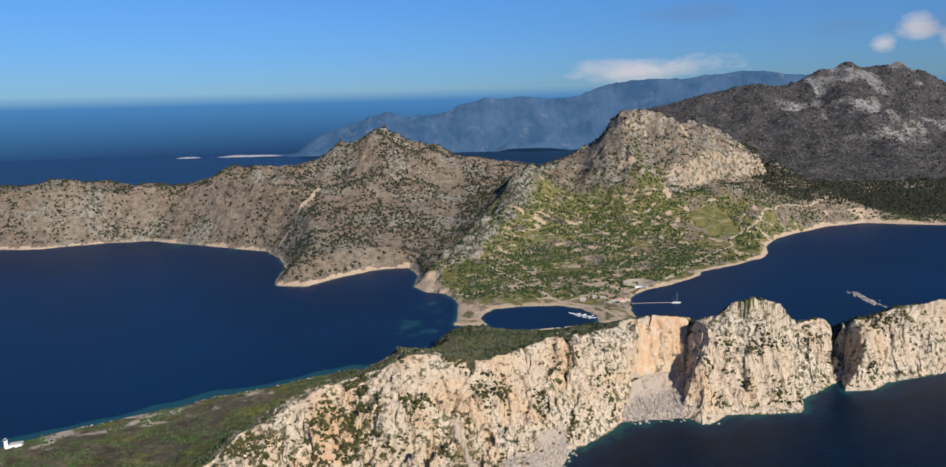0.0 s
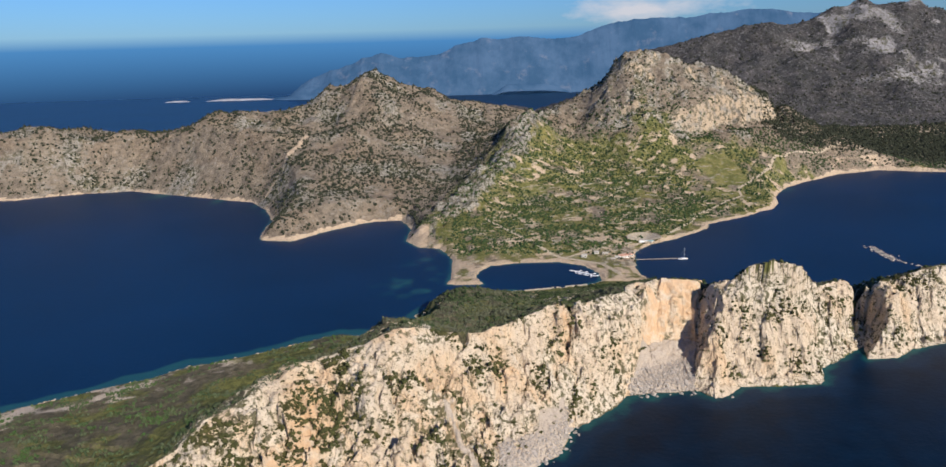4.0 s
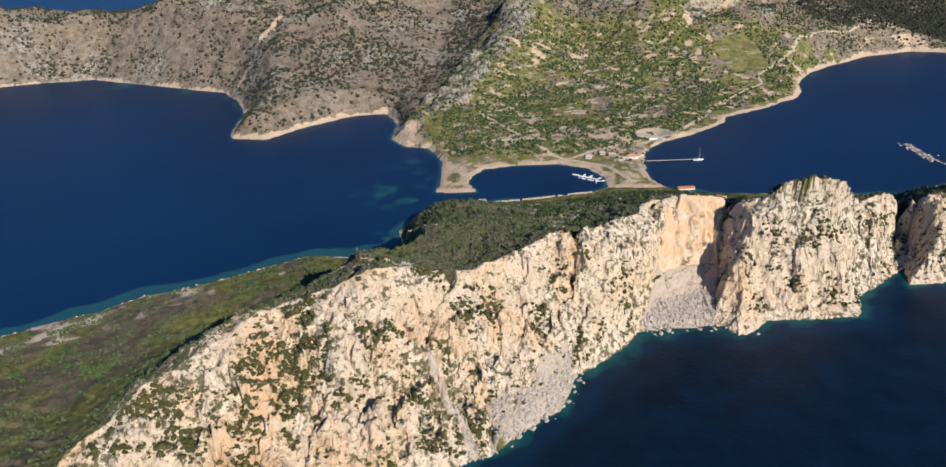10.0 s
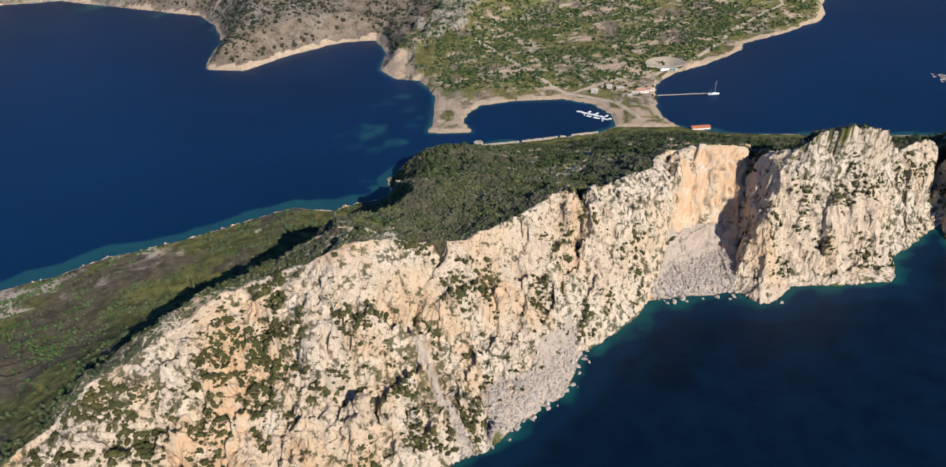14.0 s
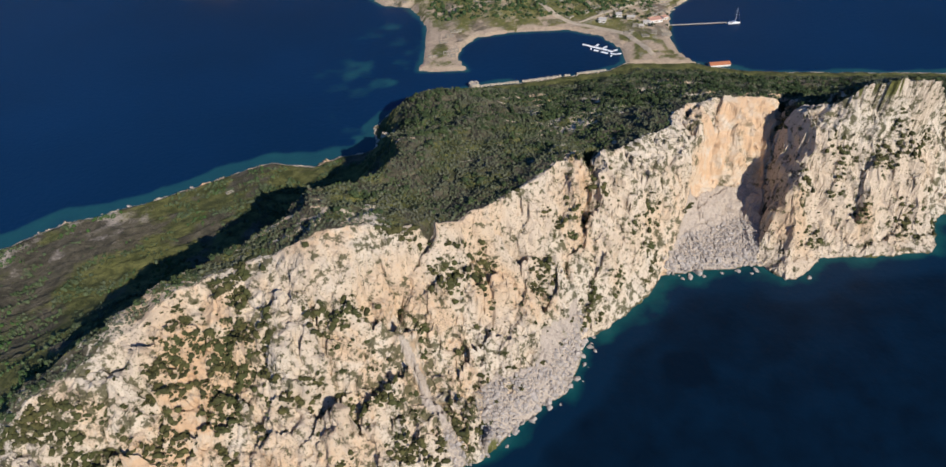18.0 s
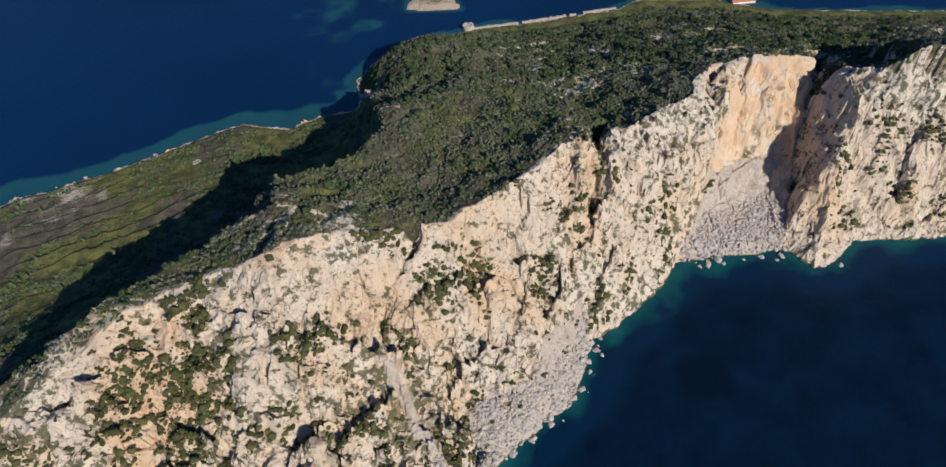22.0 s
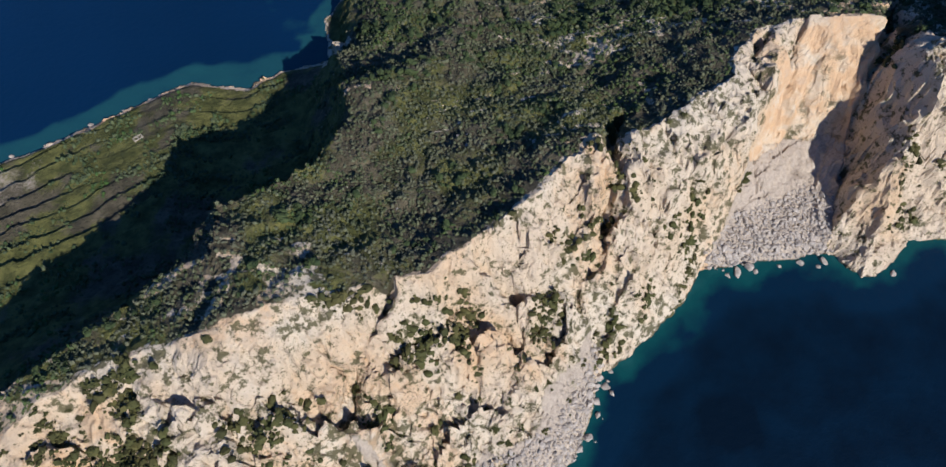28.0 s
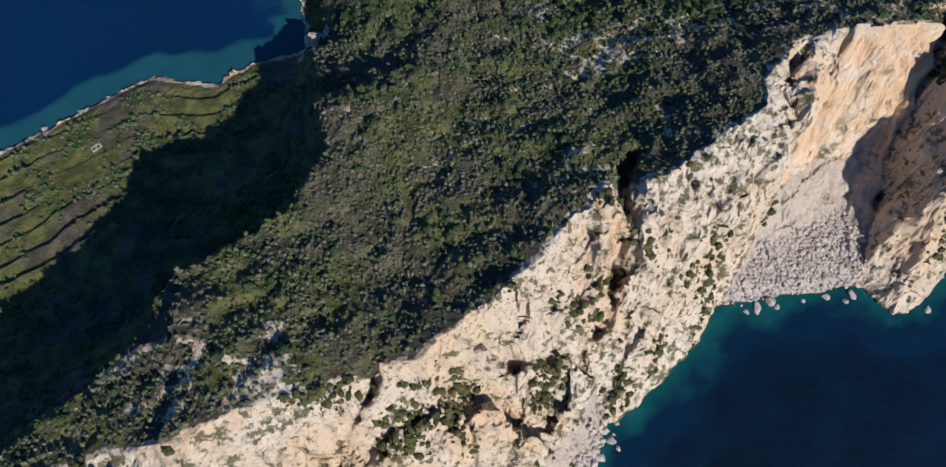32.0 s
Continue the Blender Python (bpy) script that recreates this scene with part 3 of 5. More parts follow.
    sand = np.where(front, 0.72 * np.clip(np.maximum(scree, gully), 0, 1), 0)
    stain = np.clip(0.36 + 1.2 * fbm(x / 26, y / 26, 2.0, 3) + 0.75 * slab * smooth(0.36, 0.6, s) - 0.6 * pillar, 0, 1)
    sand = np.where(hollow & (d_lee < 60), np.clip(0.30 + 0.7 * fbm(x / 24, y / 24, 3.0, 4), 0, 1) * smooth(-150, -260, x), sand)
    rock = np.where(sand > 0.55, 0.2, rock)
    return h, np.stack([rock, grass, sand, stain], -1), d, land


def mainland(x, y):
    x, y = x + 5 * fbm(x / 28, y / 28, 0.4, 3), y + 5 * fbm(x / 28, y / 28, 5.4, 3)
    land = inside(x, y, MAINLAND)
    d1, _ = to_line(x, y, COAST)
    d2, _ = to_line(x, y, COAST_WEST)
    d = np.minimum(d1, d2)
    base = 2.0 + 5 * smooth(8, 60, d) + 0.055 * np.minimum(d, 700)
    h = base
    near_rock = np.zeros(x.shape)
    for ridge, reach, power in ((RIDGE_WEST, 560, 1.2), (SPUR_WEST, 400, 1.3), (RIDGE_TOWN, 640, 2.9), (RIB_TOWN, 190, 1.5), (SPUR_TOWN, 190, 1.0), (RIDGE_EAST, 950, 1.7)):
        g = ridge_height(x, y, ridge, reach, power, 45 if ridge is RIDGE_WEST else 12)
        h = np.maximum(h, g) + 0.25 * np.minimum(h, g) * np.exp(-np.abs(h - g) / 30)
        if ridge is RIDGE_TOWN:
            near_rock = np.maximum(near_rock, smooth(0.34, 0.62, g / 250 + 0.32 * fbm(x / 55, y / 55, 2.0, 5)) * np.clip(0.50 + 0.9 * fbm(x / 26, y / 26, 6.0, 4), 0, 1))
        if ridge is RIB_TOWN:
            near_rock = np.maximum(near_rock, smooth(44, 16, to_line(x, y, RIB_TOWN)[0] + 24 * fbm(x / 30, y / 30, 6.0, 4)) * np.clip(0.75 + 0.7 * fbm(x / 20, y / 20, 2.0, 4), 0, 1))
    scarp = smooth(0.0, 1.0, (h - 132 - 24 * fbm(x / 70, y / 70, 9.0, 4)) / 16) * smooth(430, 540, x) * (1 - smooth(800, 860, x)) * (y < 2000)
    h = h + 52 * (scarp - 0.5) * smooth(90, 128, h) * (1 - smooth(200, 260, h)) * smooth(430, 540, x) * (1 - smooth(800, 860, x))
    gull = ridged(x / 260, y / 260, 0.7, 5) - 0.62
    h = h + np.clip(h - 12, 0, 130) * (0.44 * gull + 0.10 * fbm(x / 45, y / 45, 3.0, 4)) + smooth(15, 60, h) * (1 - 0.6 * smooth(0, -300, x)) * (5.5 * (ridged(x / 62, y / 62, 2.0, 4) - 0.6) + 1.6 * fbm(x / 14, y / 14, 1.0, 3))
    h = h + smooth(0.3, 1, near_rock) * (20 * (ridged(x / 46, y / 46, 1.0, 4) - 0.6) + 10 * facets(x / 30, y / 24, 0, 5) + 5 * facets(x / 13, y / 11, 0, 15) + 4 * fbm(x / 11, y / 11, 4.0, 3))
    # the hillside hollowed for the theatre
    rt = np.hypot(x - 285, y - 1163)
    north = smooth(1150, 1168, y)
    h = np.where(rt < 31, np.minimum(h, 4.6), np.maximum(h, (9.6 - 0.22 * (rt - 31)) * north * (rt < 70)))
    east = smooth(900, 1300, x) * smooth(2100, 2500, y)
    h = h + east * 28 * (ridged(x / 120, y / 120, 5.0, 5) - 0.6)
    h = np.minimum(h, 1.2 + 0.75 * d + 0.004 * d * d)
    h = np.where(land, np.maximum(h, 0.6 + 0.1 * np.minimum(d, 10)), -np.minimum(0.2 * d + 0.4, 6))
    rib_x = np.interp(y, RIB_TOWN[::-1, 1], RIB_TOWN[::-1, 0])
    west = smooth(-12, -52, x - rib_x + 14 * fbm(x / 40, y / 40, 3.0, 3))
    town = (1 - west) * (1 - smooth(1620, 1760, y + 90 * fbm(x / 150, y / 150, 1.0, 3)))
    rock = np.maximum(near_rock, 0.60 * west * np.clip(0.5 + 1.3 * fbm(x / 70, y / 70, 8.0, 5), 0, 1.3))
    rock = np.maximum(rock, 0.85 * np.exp(-(((x + 277) / 55) ** 2 + ((y - 2075) / 45) ** 2)))
    rock = np.maximum(rock, 0.66 * east * np.clip(0.46 + 1.9 * fbm(x / 85, y / 85, 8.0, 6), 0, 1.1))
    grass = np.clip(0.58 * town + 0.75 * fbm(x / 34, y / 34, 5.0, 4) * town + 0.12, 0, 1)
    vale = np.exp(-((x - rib_x + 48) / 26) ** 2) * smooth(1320, 1420, y) * (1 - smooth(1750, 1900, y))
    grass = np.maximum(grass, 0.62 * vale)
    grass = np.maximum(grass, 0.30 * smooth(1700, 1800, y) * smooth(850, 950, x) * (1 - east))
    fields = np.maximum(np.exp(-(((x - 545) / 42) ** 4 + ((y - 1540) / 58) ** 4)), np.exp(-(((x + 52) / 15) ** 4 + ((y - 1215) / 32) ** 4)))
    grass = np.maximum(grass, fields)
    scar = to_line(x, y, line((-385, 1690), (-401, 1642), (-422, 1569), (-462, 1535)))[0]
    sand = np.where(d < 5 + 8 * fbm(x / 22, y / 22, 2.0, 3), 0.95, 0)
    sand = np.maximum(sand, smooth(9, 4, scar + 4 * fbm(x / 15, y / 15, 2.0, 3)))
    sand = np.maximum(sand, np.where((y < 1110) & (x > -60), np.clip(0.05 + 0.9 * fbm(x / 22, y / 22, 1.4, 4) + 0.62 * smooth(18, 6, d), 0, 1), 0))
    sand = np.maximum(sand, np.clip(0.30 + 0.9 * fbm(x / 24, y / 24, 4.1, 4), 0, 1) * town * smooth(1260, 1130, y) * (1 - fields))
    sand = np.maximum(sand, np.clip(0.18 + 1.0 * fbm(x / 15, y / 11, 4.1, 4), 0, 1) * town * (1 - fields))
    sand = np.maximum(sand, 0.95 * np.exp(-(((x + 92) / 17) ** 4 + ((y - 1208) / 40) ** 4)))
    rock = rock * (1 - fields) * (1 - np.exp(-(((x + 92) / 17) ** 4 + ((y - 1208) / 40) ** 4)))
    sand = np.maximum(sand, np.where((x > 870) & (x < 1250) & (d < 36) & (y < 1760), 0.6, 0) * np.clip(0.6 + 1.2 * fbm(x / 25, y / 25, 4.0, 3), 0, 1.5))
    return h, np.stack([np.clip(rock, 0, 1), grass, sand, np.clip(0.15 + fbm(x / 60, y / 60, 2.0, 3), 0, 1)], -1), d, land


def height(x, y):
    x, y = np.atleast_1d(np.asarray(x, float)), np.atleast_1d(np.asarray(y, float))
    return np.maximum(headland(x, y)[0], mainland(x, y)[0])


def mesh_from(name, verts, faces, mat, smooth_shade=True):
    me = bpy.data.meshes.new(name)
    n = faces.shape[1]
    me.vertices.add(len(verts))
    me.vertices.foreach_set("co", np.asarray(verts, np.float32).ravel())
    me.loops.add(faces.size)
    me.loops.foreach_set("vertex_index", np.asarray(faces, np.int32).ravel())
    me.polygons.add(len(faces))
    me.polygons.foreach_set("loop_start", np.arange(0, faces.size, n, dtype=np.int32))
    me.polygons.foreach_set("use_smooth", np.full(len(faces), smooth_shade))
    me.materials.append(mat)
    me.update(calc_edges=True)
    return me


def grid_faces(nx, ny):
    a = (np.arange(ny - 1)[:, None] * nx + np.arange(nx - 1)[None, :]).ravel()
    return np.stack([a, a + 1, a + nx + 1, a + nx], 1)


def layer_colour(me, name, rgb):
    at = me.color_attributes.new(name, "FLOAT_COLOR", "POINT")
    at.data.foreach_set("color", np.c_[rgb, np.ones((len(rgb), 4 - rgb.shape[1]))].astype(np.float32).ravel())


def terrain(name, xs, ys, shape, mat, keep_above, push=None):
    gx, gy = np.meshgrid(xs, ys)
    x, y = gx.ravel(), gy.ravel()
    h, cover, d, land = shape(x, y)
    v = np.stack([x, y, h], 1)
    if push:
        v = push(v, gx.shape, cover[:, 2])
    f = grid_faces(len(xs), len(ys))
    f = f[h[f].max(1) > keep_above]
    used = np.unique(f)
    remap = np.zeros(len(v), np.int64)
    remap[used] = np.arange(len(used))
    if shape is mainland:
        sy, sx = np.gradient(h.reshape(gx.shape), ys[1] - ys[0], xs[1] - xs[0])
        slope = np.hypot(sx, sy).ravel()
        cover[:, 3] = np.maximum(0.4 * cover[:, 3], smooth(1.25, 1.9, slope) * (h > 20) * (x > 250) * smooth(50, 120, d))
        cover[:, 0] = np.maximum(cover[:, 0], (0.35 + 0.5 * (x > 250)) * smooth(1.1, 1.7, slope) * (h > 20) * smooth(50, 120, d))
    me = mesh_from(name, v[used], remap[f], mat, shape is mainland)
    layer_colour(me, "cover", cover[used])
    return new(name, me)


def crumple(v, shape, loose):
    """Blocks and ledges on the steep faces: moves points sideways and up, most on the steepest rock."""
    h = v[:, 2].reshape(shape)
    gy, gx = np.gradient(h)
    steep = smooth(0.55, 1.5, np.hypot(gx, gy).ravel() / 1.25) * (1 - 0.85 * smooth(0.35, 0.65, loose))
    x, y, z = v.T
    out = v.copy()
    a = 3.4 * steep
    out[:, 0] += a * fbm(x / 7, y / 7, z / 9, 4)
    out[:, 1] += a * fbm(x / 7 + 40, y / 7, z / 9, 4)
    blocks = vnoise(x / 5.5, y / 5.5, z / 6.5)
    chips = vnoise(x / 2.4 + 9, y / 2.4, z / 2.8)
    out[:, 2] += steep * (3.0 * (np.round(blocks * 4) / 4 - 0.5) + 1.2 * (np.round(chips * 3) / 3 - 0.5) + 1.6 * fbm(x / 3, y / 3, z / 3, 3))
    return out


head = terrain("ground_headland", np.arange(-520, 720.1, 1.25), np.arange(396, 992.1, 1.25), headland, MAT_HEAD, -2.5, crumple)
tagged(head, "pale limestone sea cliff headland with scrub on top", "headland", kind="structure")
mainl = terrain("ground_mainland", np.arange(-1500, 1500.1, 4.4), np.arange(970, 2108.1, 4.4), mainland, MAT_MAIN, -2.0)
tagged(mainl, "dry rocky hillsides with green terraces above two bays", "hills", kind="structure")
farl = terrain("ground_far_hills", np.arange(-2700, 3600.1, 15.0), np.arange(2100, 4200.1, 12.0), mainland, MAT_FARHILL_HAZE, -2.0)
tagged(farl, "rocky mountain ridge behind the bay, greyed for distance haze", "mountain", kind="structure")


# ---- the sea ----
def sea_axis(lo, hi, fine, far_lo, far_hi):
    mid = np.arange(lo, hi + 0.1, fine)
    step, out = fine, [hi]
    while out[-1] < far_hi:
        step *= 1.22
        out.append(out[-1] + step)
    step, back = fine, [lo]
    while back[-1] > far_lo:
        step *= 1.22
        back.append(back[-1] - step)
    return np.array(back[:0:-1] + list(mid) + out[1:])


def build_sea():
    xs, ys = sea_axis(-460, 460, 4.0, -9000, 9000), sea_axis(480, 1260, 4.0, -6000, 13000)
    gx, gy = np.meshgrid(xs, ys)
    x, y = gx.ravel(), gy.ravel()
    d_toe, _ = to_line(x, y, TOE)
    d_lee, _ = to_line(x, y, LEE)
    d_main, _ = to_line(x, y, COAST_WEST)
    d_east, _ = to_line(x, y, COAST)
    lee_w = np.maximum(np.where((x < -60) & (y < 860), 19, 8) + 10 * fbm(x / 40, y / 40, 3.0, 3), 4)
    toe_w = 12 + 9 * np.exp(-((x - 150) / 60) ** 2) + 7 * fbm(x / 19, y / 19, 1.0, 3)
    main_w = np.maximum(11 + 8 * fbm(x / 50, y / 50, 5.0, 3), 4)
    sh = np.maximum.reduce([0.58 * smooth(1.2, 0.8, d_lee / lee_w), 0.72 - 0.85 * d_toe / toe_w + 0.35 * fbm(x / 9, y / 9, 4.0, 3) * (d_toe < 30), 0.8 - d_main / main_w, 0.6 - d_east / 9])
    flats = np.exp(-(((x + 75) / 55) ** 2 + ((y - 985) / 130) ** 2)) * (0.15 + 0.9 * fbm(x / 24, y / 24, 9.0, 5))
    sh = np.clip(np.maximum(sh, flats), 0, 1)
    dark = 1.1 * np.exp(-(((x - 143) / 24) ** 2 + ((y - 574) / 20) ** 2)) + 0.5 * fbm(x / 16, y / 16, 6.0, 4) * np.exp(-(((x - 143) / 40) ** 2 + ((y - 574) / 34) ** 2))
    # seaward band darkened too: weaker sky reflection put into the colour
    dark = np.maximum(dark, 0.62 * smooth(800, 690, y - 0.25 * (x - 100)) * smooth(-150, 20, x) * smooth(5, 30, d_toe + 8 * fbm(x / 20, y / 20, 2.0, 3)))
    me = mesh_from("water", np.stack([x, y, np.zeros_like(x)], 1), grid_faces(len(xs), len(ys)), MAT_SEA)
    # red shallows, green the dark patch and painted band, blue the sheltered side
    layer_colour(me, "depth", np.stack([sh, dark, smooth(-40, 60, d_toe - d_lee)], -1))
    return tagged(new("water", me), "deep blue sea with turquoise shallows along the shore", "sea", kind="structure")


build_sea()


# ---- plants ----
rng = np.random.default_rng(7)


def icosahedron():
    g = (1 + 5 ** 0.5) / 2
    v = np.array([(-1, g, 0), (1, g, 0), (-1, -g, 0), (1, -g, 0), (0, -1, g), (0, 1, g), (0, -1, -g), (0, 1, -g), (g, 0, -1), (g, 0, 1), (-g, 0, -1), (-g, 0, 1)], float)
    f = np.array([(0, 11, 5), (0, 5, 1), (0, 1, 7), (0, 7, 10), (0, 10, 11), (1, 5, 9), (5, 11, 4), (11, 10, 2), (10, 7, 6), (7, 1, 8),
                  (3, 9, 4), (3, 4, 2), (3, 2, 6), (3, 6, 8), (3, 8, 9), (4, 9, 5), (2, 4, 11), (6, 2, 10), (8, 6, 7), (9, 8, 1)])
    return v / np.linalg.norm(v[0]), f


ICO_V, ICO_F = icosahedron()


def bush_shape(leaves, lobes=1, flat=0.75, leaf=0.42):
    """A lumpy low bush of unit radius: uneven cores and loose leaf tufts that break its outline."""
    vs, fs, n = [], [], 0
    for l in range(lobes):
        c = np.array([rng.uniform(-0.45, 0.45), rng.uniform(-0.45, 0.45), rng.uniform(0.0, 0.25)]) * (lobes > 1)
        r = rng.uniform(0.55, 0.8) if lobes > 1 else 0.85
        v = ICO_V * rng.uniform(0.65, 1.15, (12, 1)) * r * (1, 1, flat) + c + (0, 0, 0.35 * flat)
        vs.append(v), fs.append(ICO_F + n)
        n += 12
    for i in range(leaves):
        d = rng.normal(size=3)
        d[2] = abs(d[2]) + 0.1
        d /= np.linalg.norm(d)
        c = d * (0.85, 0.85, flat) * rng.uniform(0.75, 1.05) + (0, 0, 0.32 * flat)
        t = rng.normal(size=(3, 3)) * leaf * 0.5
        vs.append(c + t), fs.append(np.array([[n, n + 1, n + 2]]))
        n += 3
    return np.vstack(vs), np.vstack(fs)


def scatter(name, pts, sizes, shapes, mat, label, category="scrub"):
    """Many small plants or stones, joined into one mesh."""
    vs, fs, n = [], [], 0
    pick = rng.integers(0, len(shapes), len(pts))
    for k, (sv, sf) in enumerate(shapes):
        p, s = pts[pick == k], sizes[pick == k]
        if not len(p):
            continue
        a = rng.uniform(0, 2 * math.pi, len(p))
        ca, sa = np.cos(a)[:, None], np.sin(a)[:, None]
        sq = rng.uniform(0.75, 1.25, (len(p), 1))
        X = (sv[None, :, 0] * ca - sv[None, :, 1] * sa) * s[:, None] * sq + p[:, 0:1]
        Y = (sv[None, :, 0] * sa + sv[None, :, 1] * ca) * s[:, None] / sq + p[:, 1:2]
        Z = sv[None, :, 2] * s[:, None] * rng.uniform(0.7, 1.25, (len(p), 1)) + p[:, 2:3]
        vs.append(np.stack([X, Y, Z], -1).reshape(-1, 3))
        off = n + np.arange(len(p))[:, None, None] * len(sv)
        fs.append((sf[None] + off).reshape(-1, 3))
        n += len(p) * len(sv)
    me = mesh_from(name, np.vstack(vs), np.vstack(fs), mat, False)
    return tagged(new(name, me), label, category, kind="stuff")


def points_of(ob):
    n = len(ob.data.vertices)
    co = np.empty(n * 3, np.float32)
    ob.data.vertices.foreach_get("co", co)
    cv = np.empty(n * 4, np.float32)
    ob.data.color_attributes["cover"].data.foreach_get("color", cv)
    return co.reshape(-1, 3).astype(float), cv.reshape(-1, 4)


def choose(p, weight, count):
    """About count points, drawn with the given weights, without repeats."""
    w = weight / weight.sum()
    k = min(count, int((weight > 0).sum()))
    return rng.choice(len(p), k, replace=False, p=w)


BUSHES = [bush_shape(9, 1, 1.0) for _ in range(6)] + [bush_shape(12, 2, 0.95) for _ in range(2)]
FAR_BUSHES = [bush_shape(3, 1, 0.8, 0.55) for _ in range(7)]
HP, HC = points_of(head)
MP, MC = points_of(mainl)
FP, FC = points_of(farl)


def plant_headland():
    x, y, z = HP.T
    d_rim, _ = to_line(x, y, RIM)
    d_lee, _ = to_line(x, y, LEE)
    front = inside(x, y, FRONT)
    hollow = inside(x, y, HOLLOW)
    dens = np.clip(0.85 + 0.9 * fbm(x / 17, y / 17, 3.0, 4), 0.3, 2)
    top = (x < 660) & (~front) & (~hollow) & (z > 3) & (d_lee > np.where((y > 835) & (x < 250), 25, 9) + 8 * fbm(x / 20, y / 20, 1.9, 3)) & (d_rim > 1)
    i = choose(HP, top * dens * (HC[:, 2] < 0.5) * (HC[:, 0] < 0.85) * np.where(x < 320, 1.0, 0.35), 36000)

    def at(i, sink):
        return HP[i] + np.c_[rng.uniform(-0.75, 0.75, (len(i), 2)), np.full(len(i), -sink)]
    size = 0.48 + 0.95 * rng.random(len(i)) ** 2.2
    scatter("headland_scrub", at(i, 0.2), size, BUSHES, MAT_SCRUB, "dense grey-green maquis scrub covering the headland's top")
    thick = np.clip(fbm(x / 21, y / 21, 12.0, 4) + 0.35 * smooth(700, 860, y) - 0.05, 0, 1) ** 1.2
    i = choose(HP, top * thick * (HC[:, 2] < 0.5) * np.where(x < 320, 1.0, 0.4), 2600)
    scatter("dark_thicket", at(i, 0.3), 1.2 + 1.9 * rng.random(len(i)) ** 1.8, [bush_shape(34, 3, 0.8, 0.3) for _ in range(5)], MAT_SCRUB_DARK, "larger dark green bushes standing over the low scrub")
    shelf = hollow & (z > 2.5) & (d_lee > 7)
    rows = 0.25 + (np.floor(d_lee / 8.5 + 0.6 * fbm(x / 50, y / 50, 2.0, 2)) % 2)
    clot = np.clip(0.3 + 2.6 * fbm(x / 15, y / 15, 14.0, 4) - 1.6 * np.exp(-(((x + 268) / 50) ** 2 + ((y - 706) / 24 - 0.35 * (x + 268) / 24) ** 2)), 0.02, 2)
    i = choose(HP, shelf * clot * rows, 12500)
    scatter("terrace_scrub", at(i, 0.15), 0.45 + 1.5 * rng.random(len(i)) ** 3, BUSHES[:5], MAT_TERRACE_LEAF, "low green scrub on the narrow western terraces")
    clump = np.clip(fbm(x / 19, y / 19, z / 22, 4) - 0.06, 0, 1) ** 1.5
    pat = np.exp(-(((x + 118) / 16) ** 2 + ((y - 545) / 40) ** 2)) + 0.25
    i = choose(HP, front * (z > 6) * ((x < 140) | (x > 236)) * clump * pat * np.where(x > 220, 0.35, 1.0) * (HC[:, 2] < 0.5), 7000)
    scatter("cliff_scrub", at(i, 0.15), 0.4 + 2.5 * rng.random(len(i)) ** 2.1, FAR_BUSHES, MAT_CLIFF_SCRUB, "small dark bushes rooted in ledges of the cliff")


def plant_mainland():
    x, y, z = MP.T
    jitter = rng.uniform(-2.5, 2.5, (len(MP), 2))
    d1, _ = to_line(x, y, COAST)
    d2, _ = to_line(x, y, COAST_WEST)
    d = np.minimum(d1, d2)
    seen = (z > 4) & (d > 11) & (np.abs(x) < 0.80 * y) & (y < 2120)
    west = smooth(-12, -52, x - np.interp(y, RIB_TOWN[::-1, 1], RIB_TOWN[::-1, 0]))
    dens = np.clip(0.6 + 1.3 * fbm(x / 60, y / 60, 3.0, 4), 0.03, 2)
    back = smooth(1640, 1800, y) * (x > 60)

    def put(name, weight, count, lo, hi, mat, label):
        i = choose(MP, weight, count)
        p = MP[i].copy()
        p[:, :2] += jitter[i]
        p[:, 2] = mainland(p[:, 0], p[:, 1])[0] - 0.3
        scatter(name, p, lo + (hi - lo) * rng.random(len(i)) ** 2, FAR_BUSHES, mat, label)
    put("hill_scrub", seen * west * dens * (MC[:, 2] < 0.5), 15000, 1.5, 5.6, MAT_HILL_SCRUB, "scattered dark shrubs over dry brown hillsides")
    fields = np.maximum(np.exp(-(((x - 545) / 42) ** 4 + ((y - 1540) / 58) ** 4)), np.exp(-(((x + 52) / 15) ** 4 + ((y - 1215) / 32) ** 4)))
    rows = 0.40 + (np.sin(z * 1.35 + 2.0 * fbm(x / 90, y / 90, 1.0, 2)) > 0.15)
    put("terraced_grove", seen * (1 - west) * (1 - back) * dens * rows * (MC[:, 2] < 0.6) * (y > 1100) * (fields < 0.3), 12500, 1.2, 4.4, MAT_GROVE, "rows of green shrubs and olive trees on old terraces")
    put("upper_scrub", seen * (1 - west) * back * (dens + 0.4 * (x > 780)), 10000, 1.5, 4.6, MAT_HILL_SCRUB, "dark scrub between rocks of the upper slopes")
    put("valley_scrub", seen * (x > 770) * (y > 1740) * (d > 45) * (0.5 + dens), 11000, 2.4, 6.0, MAT_HILL_SCRUB, "dense dark heath and scrub on the valley floor")


